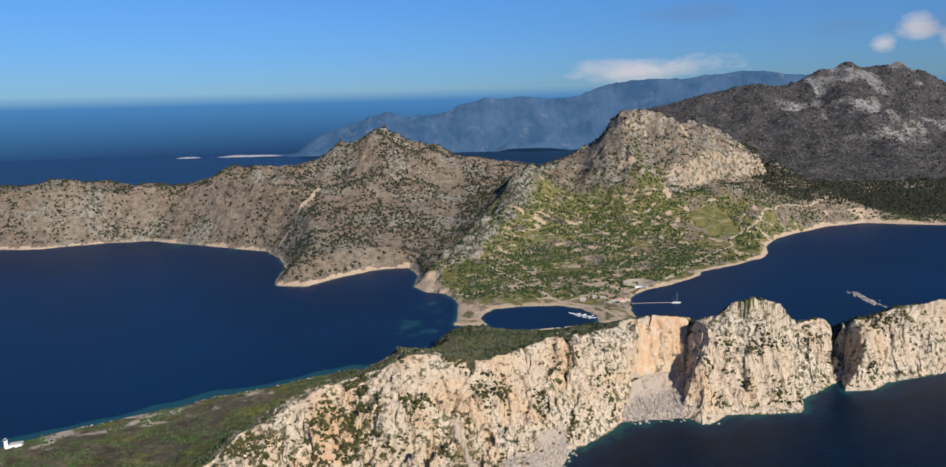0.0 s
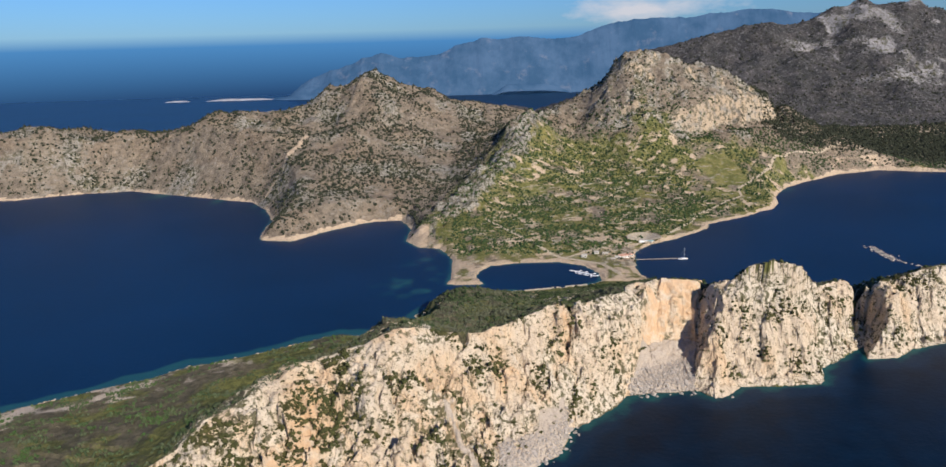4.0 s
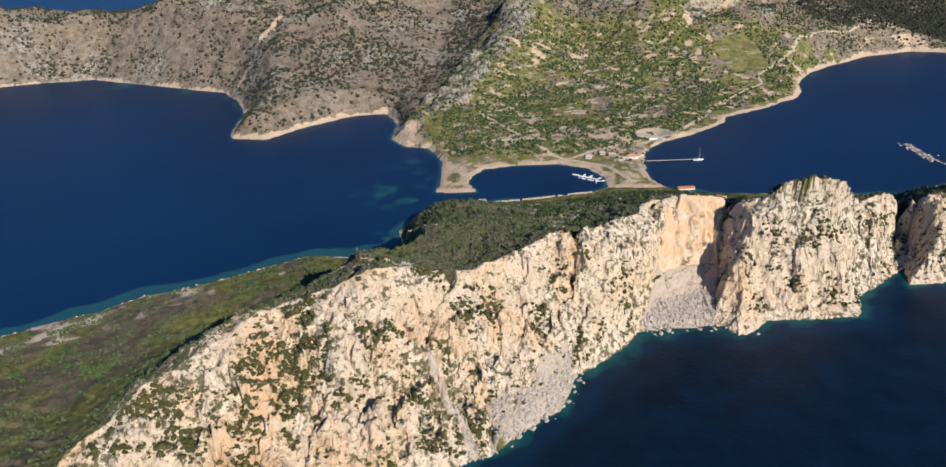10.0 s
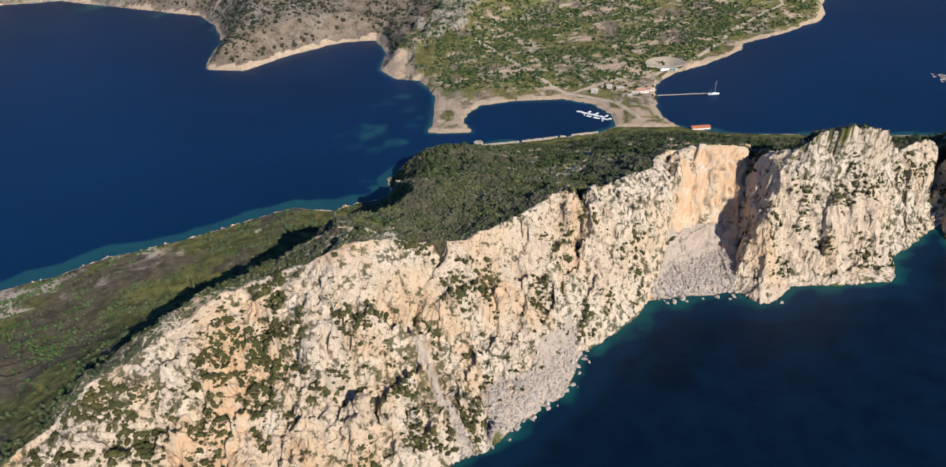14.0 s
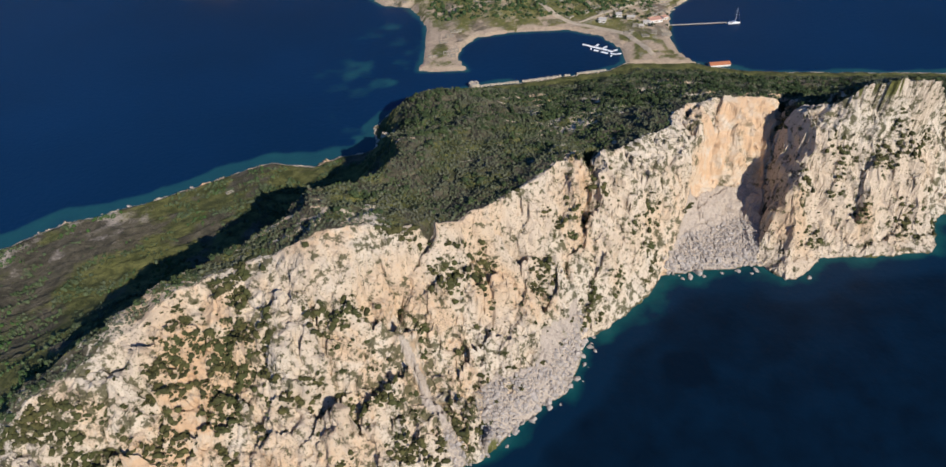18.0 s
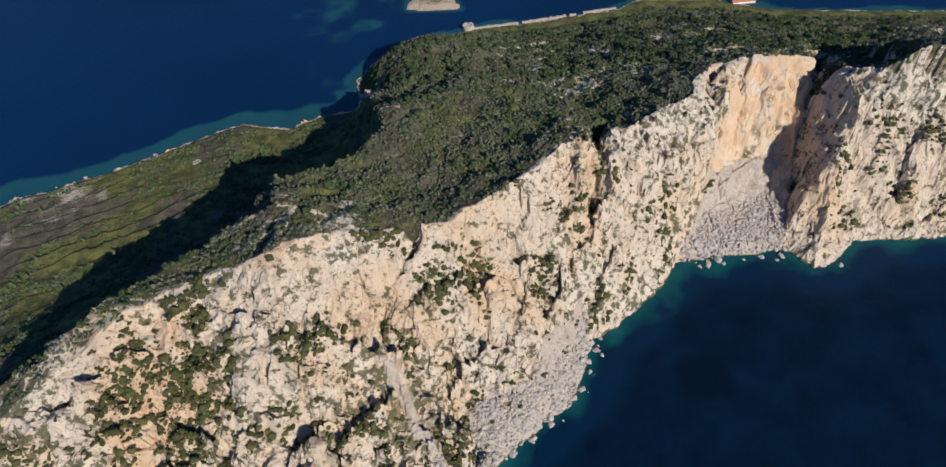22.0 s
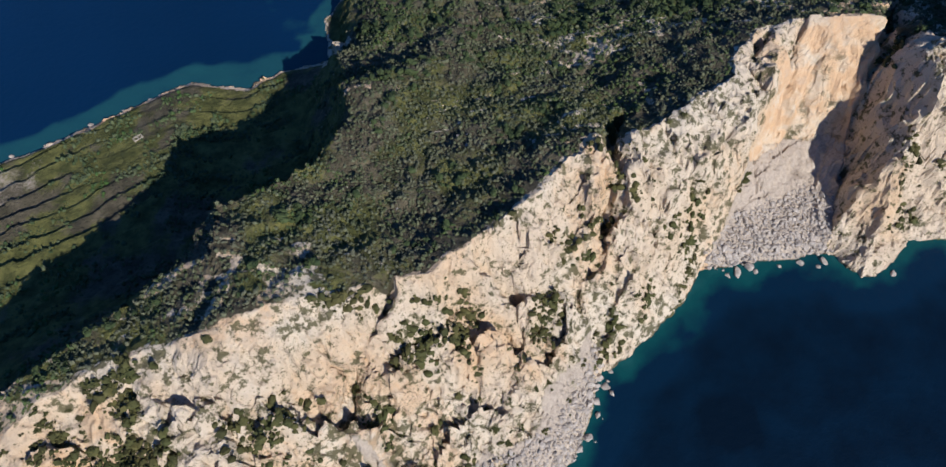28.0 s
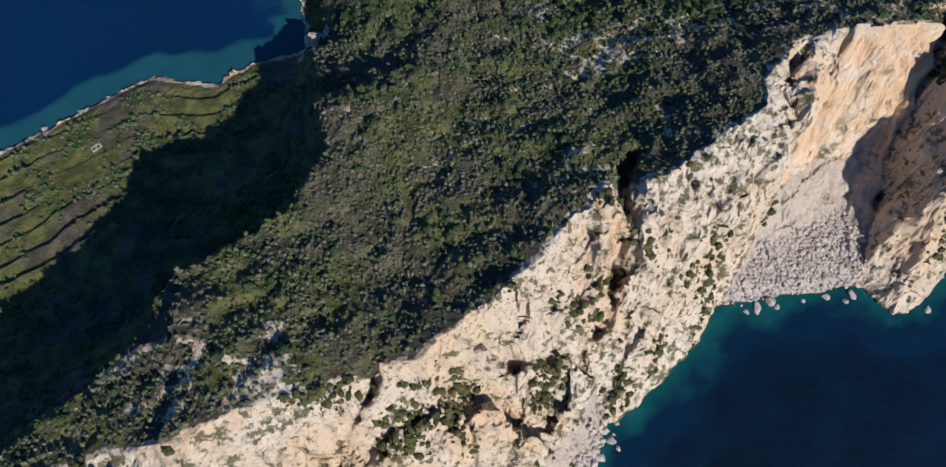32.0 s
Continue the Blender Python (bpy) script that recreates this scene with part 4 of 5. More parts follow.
def plant_far():
    x, y, z = FP.T
    w = (z > 4) & (x > 500) & (np.abs(x) < 0.85 * y + 200) & (y < 3000)
    dens = np.clip(0.7 + 1.2 * fbm(x / 120, y / 120, 3.0, 4), 0.05, 2) * (0.5 + 3.4 * (y < 2420)) * (FC[:, 0] < 0.6)
    i = choose(FP, w * dens, 7500)
    p = FP[i].copy()
    p[:, :2] += rng.uniform(-7, 7, (len(i), 2))
    p[:, 2] = mainland(p[:, 0], p[:, 1])[0] - 0.4
    scatter("mountain_scrub", p, 2.0 + 3.4 * rng.random(len(i)) ** 2, FAR_BUSHES, MAT_HILL_SCRUB, "dark scrub on the valley and mountain slopes")


plant_headland()
plant_mainland()
plant_far()


# ---- things ----
def plain(name, colour, rough=0.8, spec=0.3, vary=0.25, scale=0.5, metal=0.0, relief=0.05):
    m, nd, lk, b = material(name, rough, spec)
    p = position(nd)
    n = noise_node(nd, lk, p, scale, 5, 0.6)
    n2 = noise_node(nd, lk, p, scale * 7, 4, 0.65)
    c = mixc(nd, lk, ramp(nd, lk, n, 0.35, 0.65), colour, tuple(c * (1 - vary) for c in colour))
    c = mixc(nd, lk, ramp(nd, lk, n2, 0.5, 0.75, vary), c, tuple(c * 0.5 for c in colour))
    lk.new(c, b.inputs["Base Color"])
    b.inputs["Metallic"].default_value = metal
    bump(nd, lk, b, n2, relief, 0.6)
    return m


MAT_PLASTER = plain("white_plaster", (0.72, 0.69, 0.63))
MAT_TILE = plain("orange_roof_tiles", (0.46, 0.17, 0.08), vary=0.35, scale=0.9, relief=0.2)
MAT_FLATROOF = plain("pale_flat_roof", (0.55, 0.50, 0.43))
MAT_SALMON = plain("salmon_roof", (0.60, 0.33, 0.23))
MAT_WOOD = plain("weathered_wood", (0.26, 0.20, 0.14), vary=0.4, scale=1.5)
MAT_JETTY = plain("sun_bleached_planks", (0.52, 0.47, 0.40), vary=0.3, scale=1.5)
MAT_STONE = plain("pale_ruin_stone", (0.48, 0.41, 0.31), vary=0.35, scale=0.6, relief=0.2)
MAT_TERRACE = plain("lichened_terrace_stone", (0.36, 0.31, 0.235), vary=0.4, scale=0.4, relief=0.3)
MAT_BOULDER = plain("limestone_boulder", (0.42, 0.365, 0.31), vary=0.45, scale=0.5, relief=0.3)
MAT_ROAD = plain("dirt_road", (0.46, 0.37, 0.26), vary=0.3, scale=0.2)
MAT_GLASS = plain("dark_window_glass", (0.02, 0.025, 0.03), rough=0.1, spec=0.6, vary=0.1)
MAT_HULL = plain("white_hull", (0.80, 0.80, 0.78), rough=0.3, spec=0.5, vary=0.05)
MAT_MAST = plain("bare_mast", (0.70, 0.70, 0.70), rough=0.4, metal=0.6, vary=0.05)
MAT_SAILCOVER = plain("blue_sail_cover", (0.05, 0.12, 0.30))
MAT_BARK = plain("grey_bark", (0.16, 0.12, 0.09), vary=0.4, scale=2)
MAT_PINE = foliage_material("pine_needles", (0.018, 0.034, 0.013), (0.040, 0.062, 0.022), (0.030, 0.045, 0.018))
MAT_TARP = plain("pale_teal_awning", (0.30, 0.48, 0.44), vary=0.15)
MAT_WHITE = plain("white_paint", (0.80, 0.79, 0.76), vary=0.1)
MAT_RUBBLE = plain("scree_rubble", (0.44, 0.37, 0.30), vary=0.4, scale=0.9, relief=0.2)


def bm_box(bm, x0, x1, y0, y1, z0, z1):
    r = bmesh.ops.create_cube(bm, size=1.0, matrix=Matrix.Translation(((x0 + x1) / 2, (y0 + y1) / 2, (z0 + z1) / 2)) @ Matrix.Diagonal((x1 - x0, y1 - y0, z1 - z0, 1)))
    return r["verts"]


def part(name, bm, mat, parent, label=""):
    me = bpy.data.meshes.new(name)
    bm.to_mesh(me)
    bm.free()
    me.materials.append(mat)
    ob = new(name, me)
    ob.parent = parent
    if label:
        ob["label"] = label
    return ob


def box_part(name, box, mat, parent, label="", soft=0.0):
    bm = bmesh.new()
    bm_box(bm, *box)
    if soft:
        bmesh.ops.bevel(bm, geom=bm.edges[:], offset=soft, segments=1, affect="EDGES")
    return part(name, bm, mat, parent, label)


def thing(name, m, label, category, group="", kind=""):
    ob = new(name)
    ob.matrix_world = m
    return tagged(ob, label, category, group, kind)


GX, GY = np.arange(-560, 1000.1, 5.0), np.arange(390, 1800.1, 5.0)
GH = height(*[g.ravel() for g in np.meshgrid(GX, GY)]).reshape(len(GY), len(GX))


def ground(x, y):
    """Height of the land at a point, from a table."""
    u, v = min(max((x - GX[0]) / 5.0, 0), len(GX) - 1.001), min(max((y - GY[0]) / 5.0, 0), len(GY) - 1.001)
    i, j = int(u), int(v)
    u, v = u - i, v - j
    return float((GH[j, i] * (1 - u) + GH[j, i + 1] * u) * (1 - v) + (GH[j + 1, i] * (1 - u) + GH[j + 1, i + 1] * u) * v)


def rock_mesh(name, seed, mat, detail=1):
    bm = bmesh.new()
    bmesh.ops.create_icosphere(bm, subdivisions=detail + 1, radius=1.0)
    rr = random.Random(seed)
    sx, sy, sz = rr.uniform(0.8, 1.3), rr.uniform(0.7, 1.1), rr.uniform(0.55, 0.9)
    o = Vector((seed * 7.1, seed * 3.3, 0))
    for v in bm.verts:
        n = noise.noise(v.co * 0.9 + o) * 0.42 + noise.noise(v.co * 2.3 + o) * 0.16
        v.co = v.co * (1 + n)
        v.co.x, v.co.y, v.co.z = v.co.x * sx, v.co.y * sy, v.co.z * sz
    for _ in range(9):
        n = Vector((rr.gauss(0, 1), rr.gauss(0, 1), rr.gauss(0, 0.8))).normalized()
        far = max(v.co.dot(n) for v in bm.verts) * rr.uniform(0.55, 0.78)
        for v in bm.verts:
            over = v.co.dot(n) - far
            if over > 0:
                v.co -= n * over
    me = bpy.data.meshes.new(name)
    bm.to_mesh(me)
    bm.free()
    me.materials.append(mat)
    return me


# houses by the isthmus
def house(x, y, turn, w, d, h, wall_mat, roof_mat, pitched, label, windows=3):
    z = ground(x, y)
    ob = thing("house", pose(x, y, z - 0.3, 0, 0, turn), label, "house", "houses on the isthmus")
    t = 0.35
    for bx in ((-w / 2, w / 2, -d / 2, -d / 2 + t), (-w / 2, w / 2, d / 2 - t, d / 2), (-w / 2, -w / 2 + t, -d / 2 + t, d / 2 - t), (w / 2 - t, w / 2, -d / 2 + t, d / 2 - t)):
        box_part("wall", (*bx, 0, h), wall_mat, ob)
    bm = bmesh.new()
    if pitched:
        o, rise = 0.45, d * 0.22
        a = [bm.verts.new(v) for v in ((-w / 2 - o, -d / 2 - o, h), (w / 2 + o, -d / 2 - o, h), (w / 2 + o, d / 2 + o, h), (-w / 2 - o, d / 2 + o, h), (-w / 2 - o, 0, h + rise), (w / 2 + o, 0, h + rise))]
        for f in ((0, 1, 5, 4), (2, 3, 4, 5), (3, 0, 4), (1, 2, 5), (3, 2, 1, 0)):
            bm.faces.new([a[i] for i in f])
    else:
        bm_box(bm, -w / 2 - 0.2, w / 2 + 0.2, -d / 2 - 0.2, d / 2 + 0.2, h, h + 0.25)
        bm_box(bm, -w / 2 - 0.2, w / 2 + 0.2, -d / 2 - 0.2, -d / 2, h + 0.25, h + 0.7)
        bm_box(bm, -w / 2 - 0.2, w / 2 + 0.2, d / 2, d / 2 + 0.2, h + 0.25, h + 0.7)
    part("roof", bm, roof_mat, ob)
    box_part("door", (-0.55, 0.55, -d / 2 - 0.05, -d / 2 + 0.02, 0.3, 2.4), MAT_WOOD, ob, "brown wooden door")
    for i in range(windows):
        cx = -w / 2 + w * (i + 0.5) / windows
        if abs(cx) < 1.2:
            cx += 1.6
        fr = box_part("window", (cx - 0.6, cx + 0.6, -d / 2 - 0.06, -d / 2 + 0.02, 1.2, 2.5), MAT_WOOD, ob)
        box_part("pane", (cx - 0.5, cx + 0.5, -d / 2 - 0.09, -d / 2 - 0.062, 1.3, 2.4), MAT_GLASS, fr)
    return ob


house(275, 967, 4, 21, 8, 4.2, MAT_PLASTER, MAT_TILE, True, "long white house with an orange tiled roof by the harbour", 6)
house(172, 1080, -18, 8, 6.5, 3.4, MAT_PLASTER, MAT_FLATROOF, False, "small white flat-roofed house near the beach")
house(192, 1087, -14, 7, 6, 3.0, MAT_PLASTER, MAT_FLATROOF, False, "pale stone house with a flat roof among trees")
house(204, 1077, -16, 9, 5, 3.0, MAT_STONE, MAT_FLATROOF, False, "low grey stone building beside the ruins")
house(221, 1068, -12, 8, 5, 2.9, MAT_PLASTER, MAT_FLATROOF, False, "white flat-roofed building on the isthmus")
house(233, 1078, 12, 15, 8, 3.2, MAT_PLASTER, MAT_SALMON, False, "white building with a salmon-coloured roof terrace", 4)
house(246, 1086, 20, 6, 5, 3.0, MAT_PLASTER, MAT_SALMON, False, "little white house with a pink roof by the shore", 2)
house(212, 1056, -8, 6, 4.5, 2.7, MAT_STONE, MAT_FLATROOF, False, "small stone hut on the sandy isthmus", 2)


# jetty, yacht, pontoons
def jetty():
    ob = thing("jetty", pose(249, 1070, 0, 0, 0, 0.5), "long narrow wooden jetty of bleached planks on posts", "jetty")
    length = 66
    for i in range(int(length / 1.1)):
        box_part("plank", (i * 1.1, i * 1.1 + 0.98, -1.1, 1.1, 1.0, 1.12), MAT_JETTY, ob)
    for i in range(0, 12):
        for s in (-0.9, 0.9):
            bm = bmesh.new()
            bmesh.ops.create_cone(bm, cap_ends=True, segments=8, radius1=0.16, radius2=0.14, depth=3.4, matrix=Matrix.Translation((1 + i * 5.8, s, -0.3)))
            part("post", bm, MAT_WOOD, ob)
    for s in (-1.0, 1.0):
        box_part("beam", (0, length, s - 0.1, s + 0.1, 0.78, 1.0), MAT_WOOD, ob)


def hull_bm(length, beam, height, n=14):
    bm = bmesh.new()
    rows = []
    for i in range(n + 1):
        u = i / n
        wdt = beam / 2 * (math.sin(math.pi * min(0.92, 0.18 + u * 0.82)) ** 0.7 if u < 1 else 0.02) if u > 0.02 else beam / 2 * 0.62
        wdt = max(wdt * (1 - max(0, u - 0.55) ** 2 * 4.2), 0.03)
        sheer = height * (1 + 0.22 * u * u)
        x = -length / 2 + length * u
        rows.append([bm.verts.new((x, -wdt, sheer)), bm.verts.new((x, -wdt * 0.7, 0.05)), bm.verts.new((x, 0, -0.35)), bm.verts.new((x, wdt * 0.7, 0.05)), bm.verts.new((x, wdt, sheer))])
    for a, b in zip(rows[:-1], rows[1:]):
        for k in range(4):
            bm.faces.new((a[k], a[k + 1], b[k + 1], b[k]))
        bm.faces.new((a[4], a[0], b[0], b[4]))
    bm.faces.new(rows[0][::-1])
    bm.faces.new(rows[-1])
    bmesh.ops.recalc_face_normals(bm, faces=bm.faces[:])
    return bm


def rod(bm, p, q, r0, r1=None):
    p, q = Vector(p), Vector(q)
    m = Matrix.Translation((p + q) / 2) @ (q - p).to_track_quat("Z", "Y").to_matrix().to_4x4()
    bmesh.ops.create_cone(bm, cap_ends=True, segments=8, radius1=r0, radius2=r0 if r1 is None else r1, depth=(q - p).length, matrix=m)


def yacht():
    ob = thing("sailing_yacht", pose(322, 1068.5, 0, 0, 0, 3), "white sailing yacht with bare mast moored at the jetty", "yacht")
    part("hull", hull_bm(14.5, 4.3, 1.35), MAT_HULL, ob)
    box_part("cabin", (-1.5, 3.6, -1.1, 1.1, 1.4, 2.05), MAT_HULL, ob, soft=0.18)
    box_part("cockpit", (-5.6, -2.2, -1.0, 1.0, 1.38, 1.5), MAT_JETTY, ob, "teak cockpit floor")
    bm = bmesh.new()
    rod(bm, (1.2, 0, 1.3), (1.2, 0, 18.5), 0.20, 0.13)
    part("mast", bm, MAT_MAST, ob, "tall bare aluminium mast")
    bm = bmesh.new()
    rod(bm, (1.2, 0, 3.1), (-5.2, 0, 3.0), 0.12)
    boom = part("boom", bm, MAT_MAST, ob)
    bm = bmesh.new()
    rod(bm, (1.0, 0, 3.35), (-5.0, 0, 3.25), 0.30, 0.22)
    part("sail_cover", bm, MAT_SAILCOVER, boom, "blue cover over the furled sail")
    for q in ((7.0, 0, 1.7), (-7.0, 0, 1.5), (0.9, 2.0, 1.5), (0.9, -2.0, 1.5)):
        bm = bmesh.new()
        rod(bm, (1.2, 0, 18.0), q, 0.035)
        part("stay", bm, MAT_MAST, ob)
    bm = bmesh.new()
    rod(bm, (1.2, -1.6, 10.5), (1.2, 1.6, 10.5), 0.05)
    part("spreader", bm, MAT_MAST, ob)


def small_boat(x, y, turn, length):
    ob = thing("motor_boat", pose(x, y, 0, 0, 0, turn), "small white open boat moored at the pontoons", "boat", "boats in the small harbour")
    part("hull", hull_bm(length, length * 0.36, 0.7, 8), MAT_HULL, ob)
    box_part("console", (-0.4, 0.5, -0.4, 0.4, 0.65, 1.25), MAT_HULL, ob, soft=0.08)
    box_part("outboard_motor", (-length / 2 - 0.35, -length / 2 + 0.05, -0.2, 0.2, 0.3, 1.15), MAT_GLASS, ob, soft=0.06)


def pontoon(x, y, turn, w, d):
    ob = thing("floating_pontoon", pose(x, y, 0, 0, 0, turn), "white floating pontoon in the small harbour", "pontoon", "pontoons in the small harbour")
    box_part("float", (-w / 2, w / 2, -d / 2, d / 2, -0.25, 0.32), MAT_HULL, ob, soft=0.1)
    n = max(2, int(w / 1.3))
    for i in range(n):
        box_part("deck_board", (-w / 2 + i * w / n + 0.06, -w / 2 + (i + 1) * w / n - 0.06, -d / 2 + 0.1, d / 2 - 0.1, 0.33, 0.40), MAT_WHITE, ob)
    for sx in (-1, 1):
        for sy in (-1, 1):
            bm = bmesh.new()
            rod(bm, (sx * (w / 2 - 0.25), sy * (d / 2 - 0.25), 0.3), (sx * (w / 2 - 0.25), sy * (d / 2 - 0.25), 0.75), 0.09)
            part("bollard", bm, MAT_MAST, ob)


jetty()
yacht()
for px, py, a, w, d in ((146, 1029, -32, 8, 3), (152, 1024, -32, 7, 3.2), (158, 1020, -35, 9, 3.4), (155, 1014, -30, 6, 3), (164, 1016, -38, 7, 3.4), (163, 1008, -36, 8, 3), (170, 1011, -36, 6, 3), (172, 1004, -30, 7, 2.6), (158, 1027, 55, 5, 2.6)):
    pontoon(px, py, a, w, d)
for px, py, a, l in ((166, 1021, 20, 5.5), (150, 1018, 70, 5), (176, 1012, 30, 6), (169, 999, 65, 5), (178, 1003, 10, 5.5)):
    small_boat(px, py, a, l)


# ancient stones: harbour wall, tower stump, theatre, foundations
def harbour_wall():
    ob = thing("harbour_wall", pose(0, 0, 0), "low ancient quay of pale cut stone blocks along the shore", "quay")
    pts = ((20, 943.5), (66, 949), (123, 960), (158, 967))
    k = 0
    for p, q in zip(pts[:-1], pts[1:]):
        p, q = Vector((*p, 0)), Vector((*q, 0))
        n = int((q - p).length / 3.1)
        a = math.atan2(q.y - p.y, q.x - p.x)
        for i in range(n):
            rr = random.Random(k)
            k += 1
            if rr.random() < 0.12:
                continue
            c = p + (q - p) * ((i + 0.5) / n)
            bm = bmesh.new()
            bm_box(bm, -1.45, 1.45, -1.1 - rr.uniform(0, 0.5), 1.1, -0.8, 1.1 + rr.uniform(-0.25, 0.5))
            bmesh.ops.bevel(bm, geom=bm.edges[:], offset=0.15, segments=1, affect="EDGES")
            bmesh.ops.transform(bm, matrix=Matrix.Translation(c) @ Matrix.Rotation(a + rr.uniform(-0.06, 0.06), 4, "Z"), verts=bm.verts[:])
            part("stone", bm, MAT_STONE, ob)


def tower_stump(x, y, r, h, label):
    z = max(ground(x, y), 0.2)
    ob = thing("ruined_tower", pose(x, y, z - 0.5), label, "ruin")
    for c in range(int(h / 0.9)):
        n = 12
        for i in range(n):
            rr = random.Random(c * 31 + i)
            if c > h / 0.9 * 0.55 and rr.random() < 0.3:
                continue
            a = 2 * math.pi * (i + 0.5 * (c % 2)) / n
            bm = bmesh.new()
            bm_box(bm, -0.9, 0.9, -r * 0.262, r * 0.262, c * 0.9, c * 0.9 + 0.86)
            bmesh.ops.bevel(bm, geom=bm.edges[:], offset=0.09, segments=1, affect="EDGES")
            bmesh.ops.transform(bm, matrix=Matrix.Rotation(a, 4, "Z") @ Matrix.Translation((r - rr.uniform(0, 0.25), 0, 0)), verts=bm.verts[:])
            part("stone", bm, MAT_STONE, ob)
    bm = bmesh.new()
    bmesh.ops.create_cone(bm, cap_ends=True, segments=20, radius1=r - 0.6, radius2=r - 0.9, depth=h * 0.7, matrix=Matrix.Translation((0, 0, h * 0.35)))
    part("rubble_fill", bm, MAT_RUBBLE, ob)


def theatre(x, y, turn):
    z = 5.2
    ob = thing("ancient_theatre", pose(x, y, z, 0, 0, turn), "small ancient theatre with worn stone tiers above the bay", "theatre")
    tiers, r0, r1 = 13, 9.0, 29.0
    n = 28
    for k in range(tiers):
        a, b = r0 + (r1 - r0) * k / tiers, r0 + (r1 - r0) * (k + 1) / tiers
        top = 0.35 + 0.36 * k
        bm = bmesh.new()
        ring = []
        for i in range(n + 1):
            g = math.radians(-12 + 204 * i / n)
            c, s = math.cos(g), math.sin(g)
            w = 0.12 * math.sin(i * 1.7 + k * 2.3)
            ring.append([bm.verts.new((a * c, a * s, top - 0.9)), bm.verts.new((a * c, a * s, top + w * 0.4)), bm.verts.new((b * c, b * s, top + w * 0.4)), bm.verts.new((b * c, b * s, top - 2.0))])
        for p, q in zip(ring[:-1], ring[1:]):
            for e in range(3):
                bm.faces.new((p[e], p[e + 1], q[e + 1], q[e]))
        bm.faces.new(ring[0][::-1])
        bm.faces.new(ring[-1])
        bmesh.ops.recalc_face_normals(bm, faces=bm.faces[:])
        part("tier", bm, MAT_STONE if k % 4 else MAT_ROAD, ob)
    bm = bmesh.new()
    bmesh.ops.create_cone(bm, cap_ends=True, segments=36, radius1=r0 + 0.3, radius2=r0, depth=1.6, matrix=Matrix.Translation((0, 0, -0.72)))
    part("orchestra", bm, MAT_STONE, ob, "round floor of pale stone")
    for i, bx in enumerate(((-11, 11, -13.5, -12.2, -1, 2.2), (-11, -9.8, -12.2, -8, -1, 1.8), (9.8, 11, -12.2, -8, -1, 1.8), (-4, 5, -17, -16, -1, 1.4))):
        box_part("stage_wall", bx, MAT_WHITE if i < 1 else MAT_STONE, ob, soft=0.1)
    box_part("awning", (2, 12, -18.5, -14, 2.6, 2.75), MAT_TARP, ob, "pale teal shade cloth")
    for px in (2.3, 11.7):
        for py in (-18.2, -14.3):
            bm = bmesh.new()
            rod(bm, (px, py, -1), (px, py, 2.62), 0.09)
            part("awning_post", bm, MAT_WOOD, ob)


def foundation(x, y, turn, w, d):
    z = ground(x, y)
    ob = thing("ruined_foundation", pose(x, y, z, 0, 0, turn), "low roofless foundation walls of pale ancient stone", "ruin", "excavated foundations")
    rr = random.Random(int(x * 7 + y))
    t = 0.9
    for bx in ((-w / 2, w / 2, -d / 2, -d / 2 + t), (-w / 2, w / 2, d / 2 - t, d / 2), (-w / 2, -w / 2 + t, -d / 2 + t, d / 2 - t), (w / 2 - t, w / 2, -d / 2 + t, d / 2 - t), (-t / 2, t / 2, -d / 2 + t, d / 2 - t)):
        box_part("wall", (*bx, -1.2, rr.uniform(0.25, 0.9)), MAT_TERRACE, ob, soft=0.12)


harbour_wall()
foundation(-181, 765, 38, 6, 4)
tower_stump(20, 944, 4.2, 5.0, "stump of a round ancient tower at the harbour mouth")
theatre(285, 1163, 0)
frng = random.Random(5)
for i in range(34):
    fx, fy = frng.uniform(130, 262), frng.uniform(1088, 1150)
    if fx > 190 + (fy - 1060) * 1.4 or abs(fx - (120 - (fy - 1104) * 0.58)) < 7:
        continue
    foundation(fx, fy, 32 + frng.uniform(-8, 8), frng.uniform(6, 14), frng.uniform(5, 9))
for i in range(8):
    foundation(frng.uniform(-25, 5), frng.uniform(1000, 1075), frng.uniform(-8, 8), frng.uniform(5, 11), frng.uniform(4, 8))
for i in range(16):
    foundation(frng.uniform(195, 240), frng.uniform(1030, 1062), frng.uniform(-20, 20), frng.uniform(4, 9), frng.uniform(4, 7))


# roads, laid on the ground
def ribbon(name, pts, width, mat, label):
    dense = []
    for p, q in zip(pts[:-1], pts[1:]):
        n = max(2, int(math.hypot(q[0] - p[0], q[1] - p[1]) / 4))
        dense += [(p[0] + (q[0] - p[0]) * i / n, p[1] + (q[1] - p[1]) * i / n) for i in range(n)]
    c = np.array(dense + [pts[-1]], float)
    for _ in range(6):
        c[1:-1] = (c[:-2] + 2 * c[1:-1] + c[2:]) / 4
    t = np.gradient(c, axis=0)
    t /= np.linalg.norm(t, axis=1)[:, None]
    nrm = np.stack([-t[:, 1], t[:, 0]], 1)
    cols = []
    for o in (-1.0, -0.5, 0.0, 0.5, 1.0):
        w = width / 2 * (o + 0.12 * np.sin(np.arange(len(c)) * 0.9 + o * 5) * abs(o))
        e = c + nrm * w[:, None]
        cols.append(np.c_[e, height(e[:, 0], e[:, 1])])
    v = np.stack(cols, 1)
    v[:, :, 2] = np.maximum(v[:, :, 2], v[:, 2:3, 2] - 0.4) + 0.35
    v[:, 0, 2] -= 0.5
    v[:, 4, 2] -= 0.5
    me = mesh_from(name, v.reshape(-1, 3), grid_faces(5, len(c)), mat)
    return tagged(new(name, me), label, "road", kind="structure")


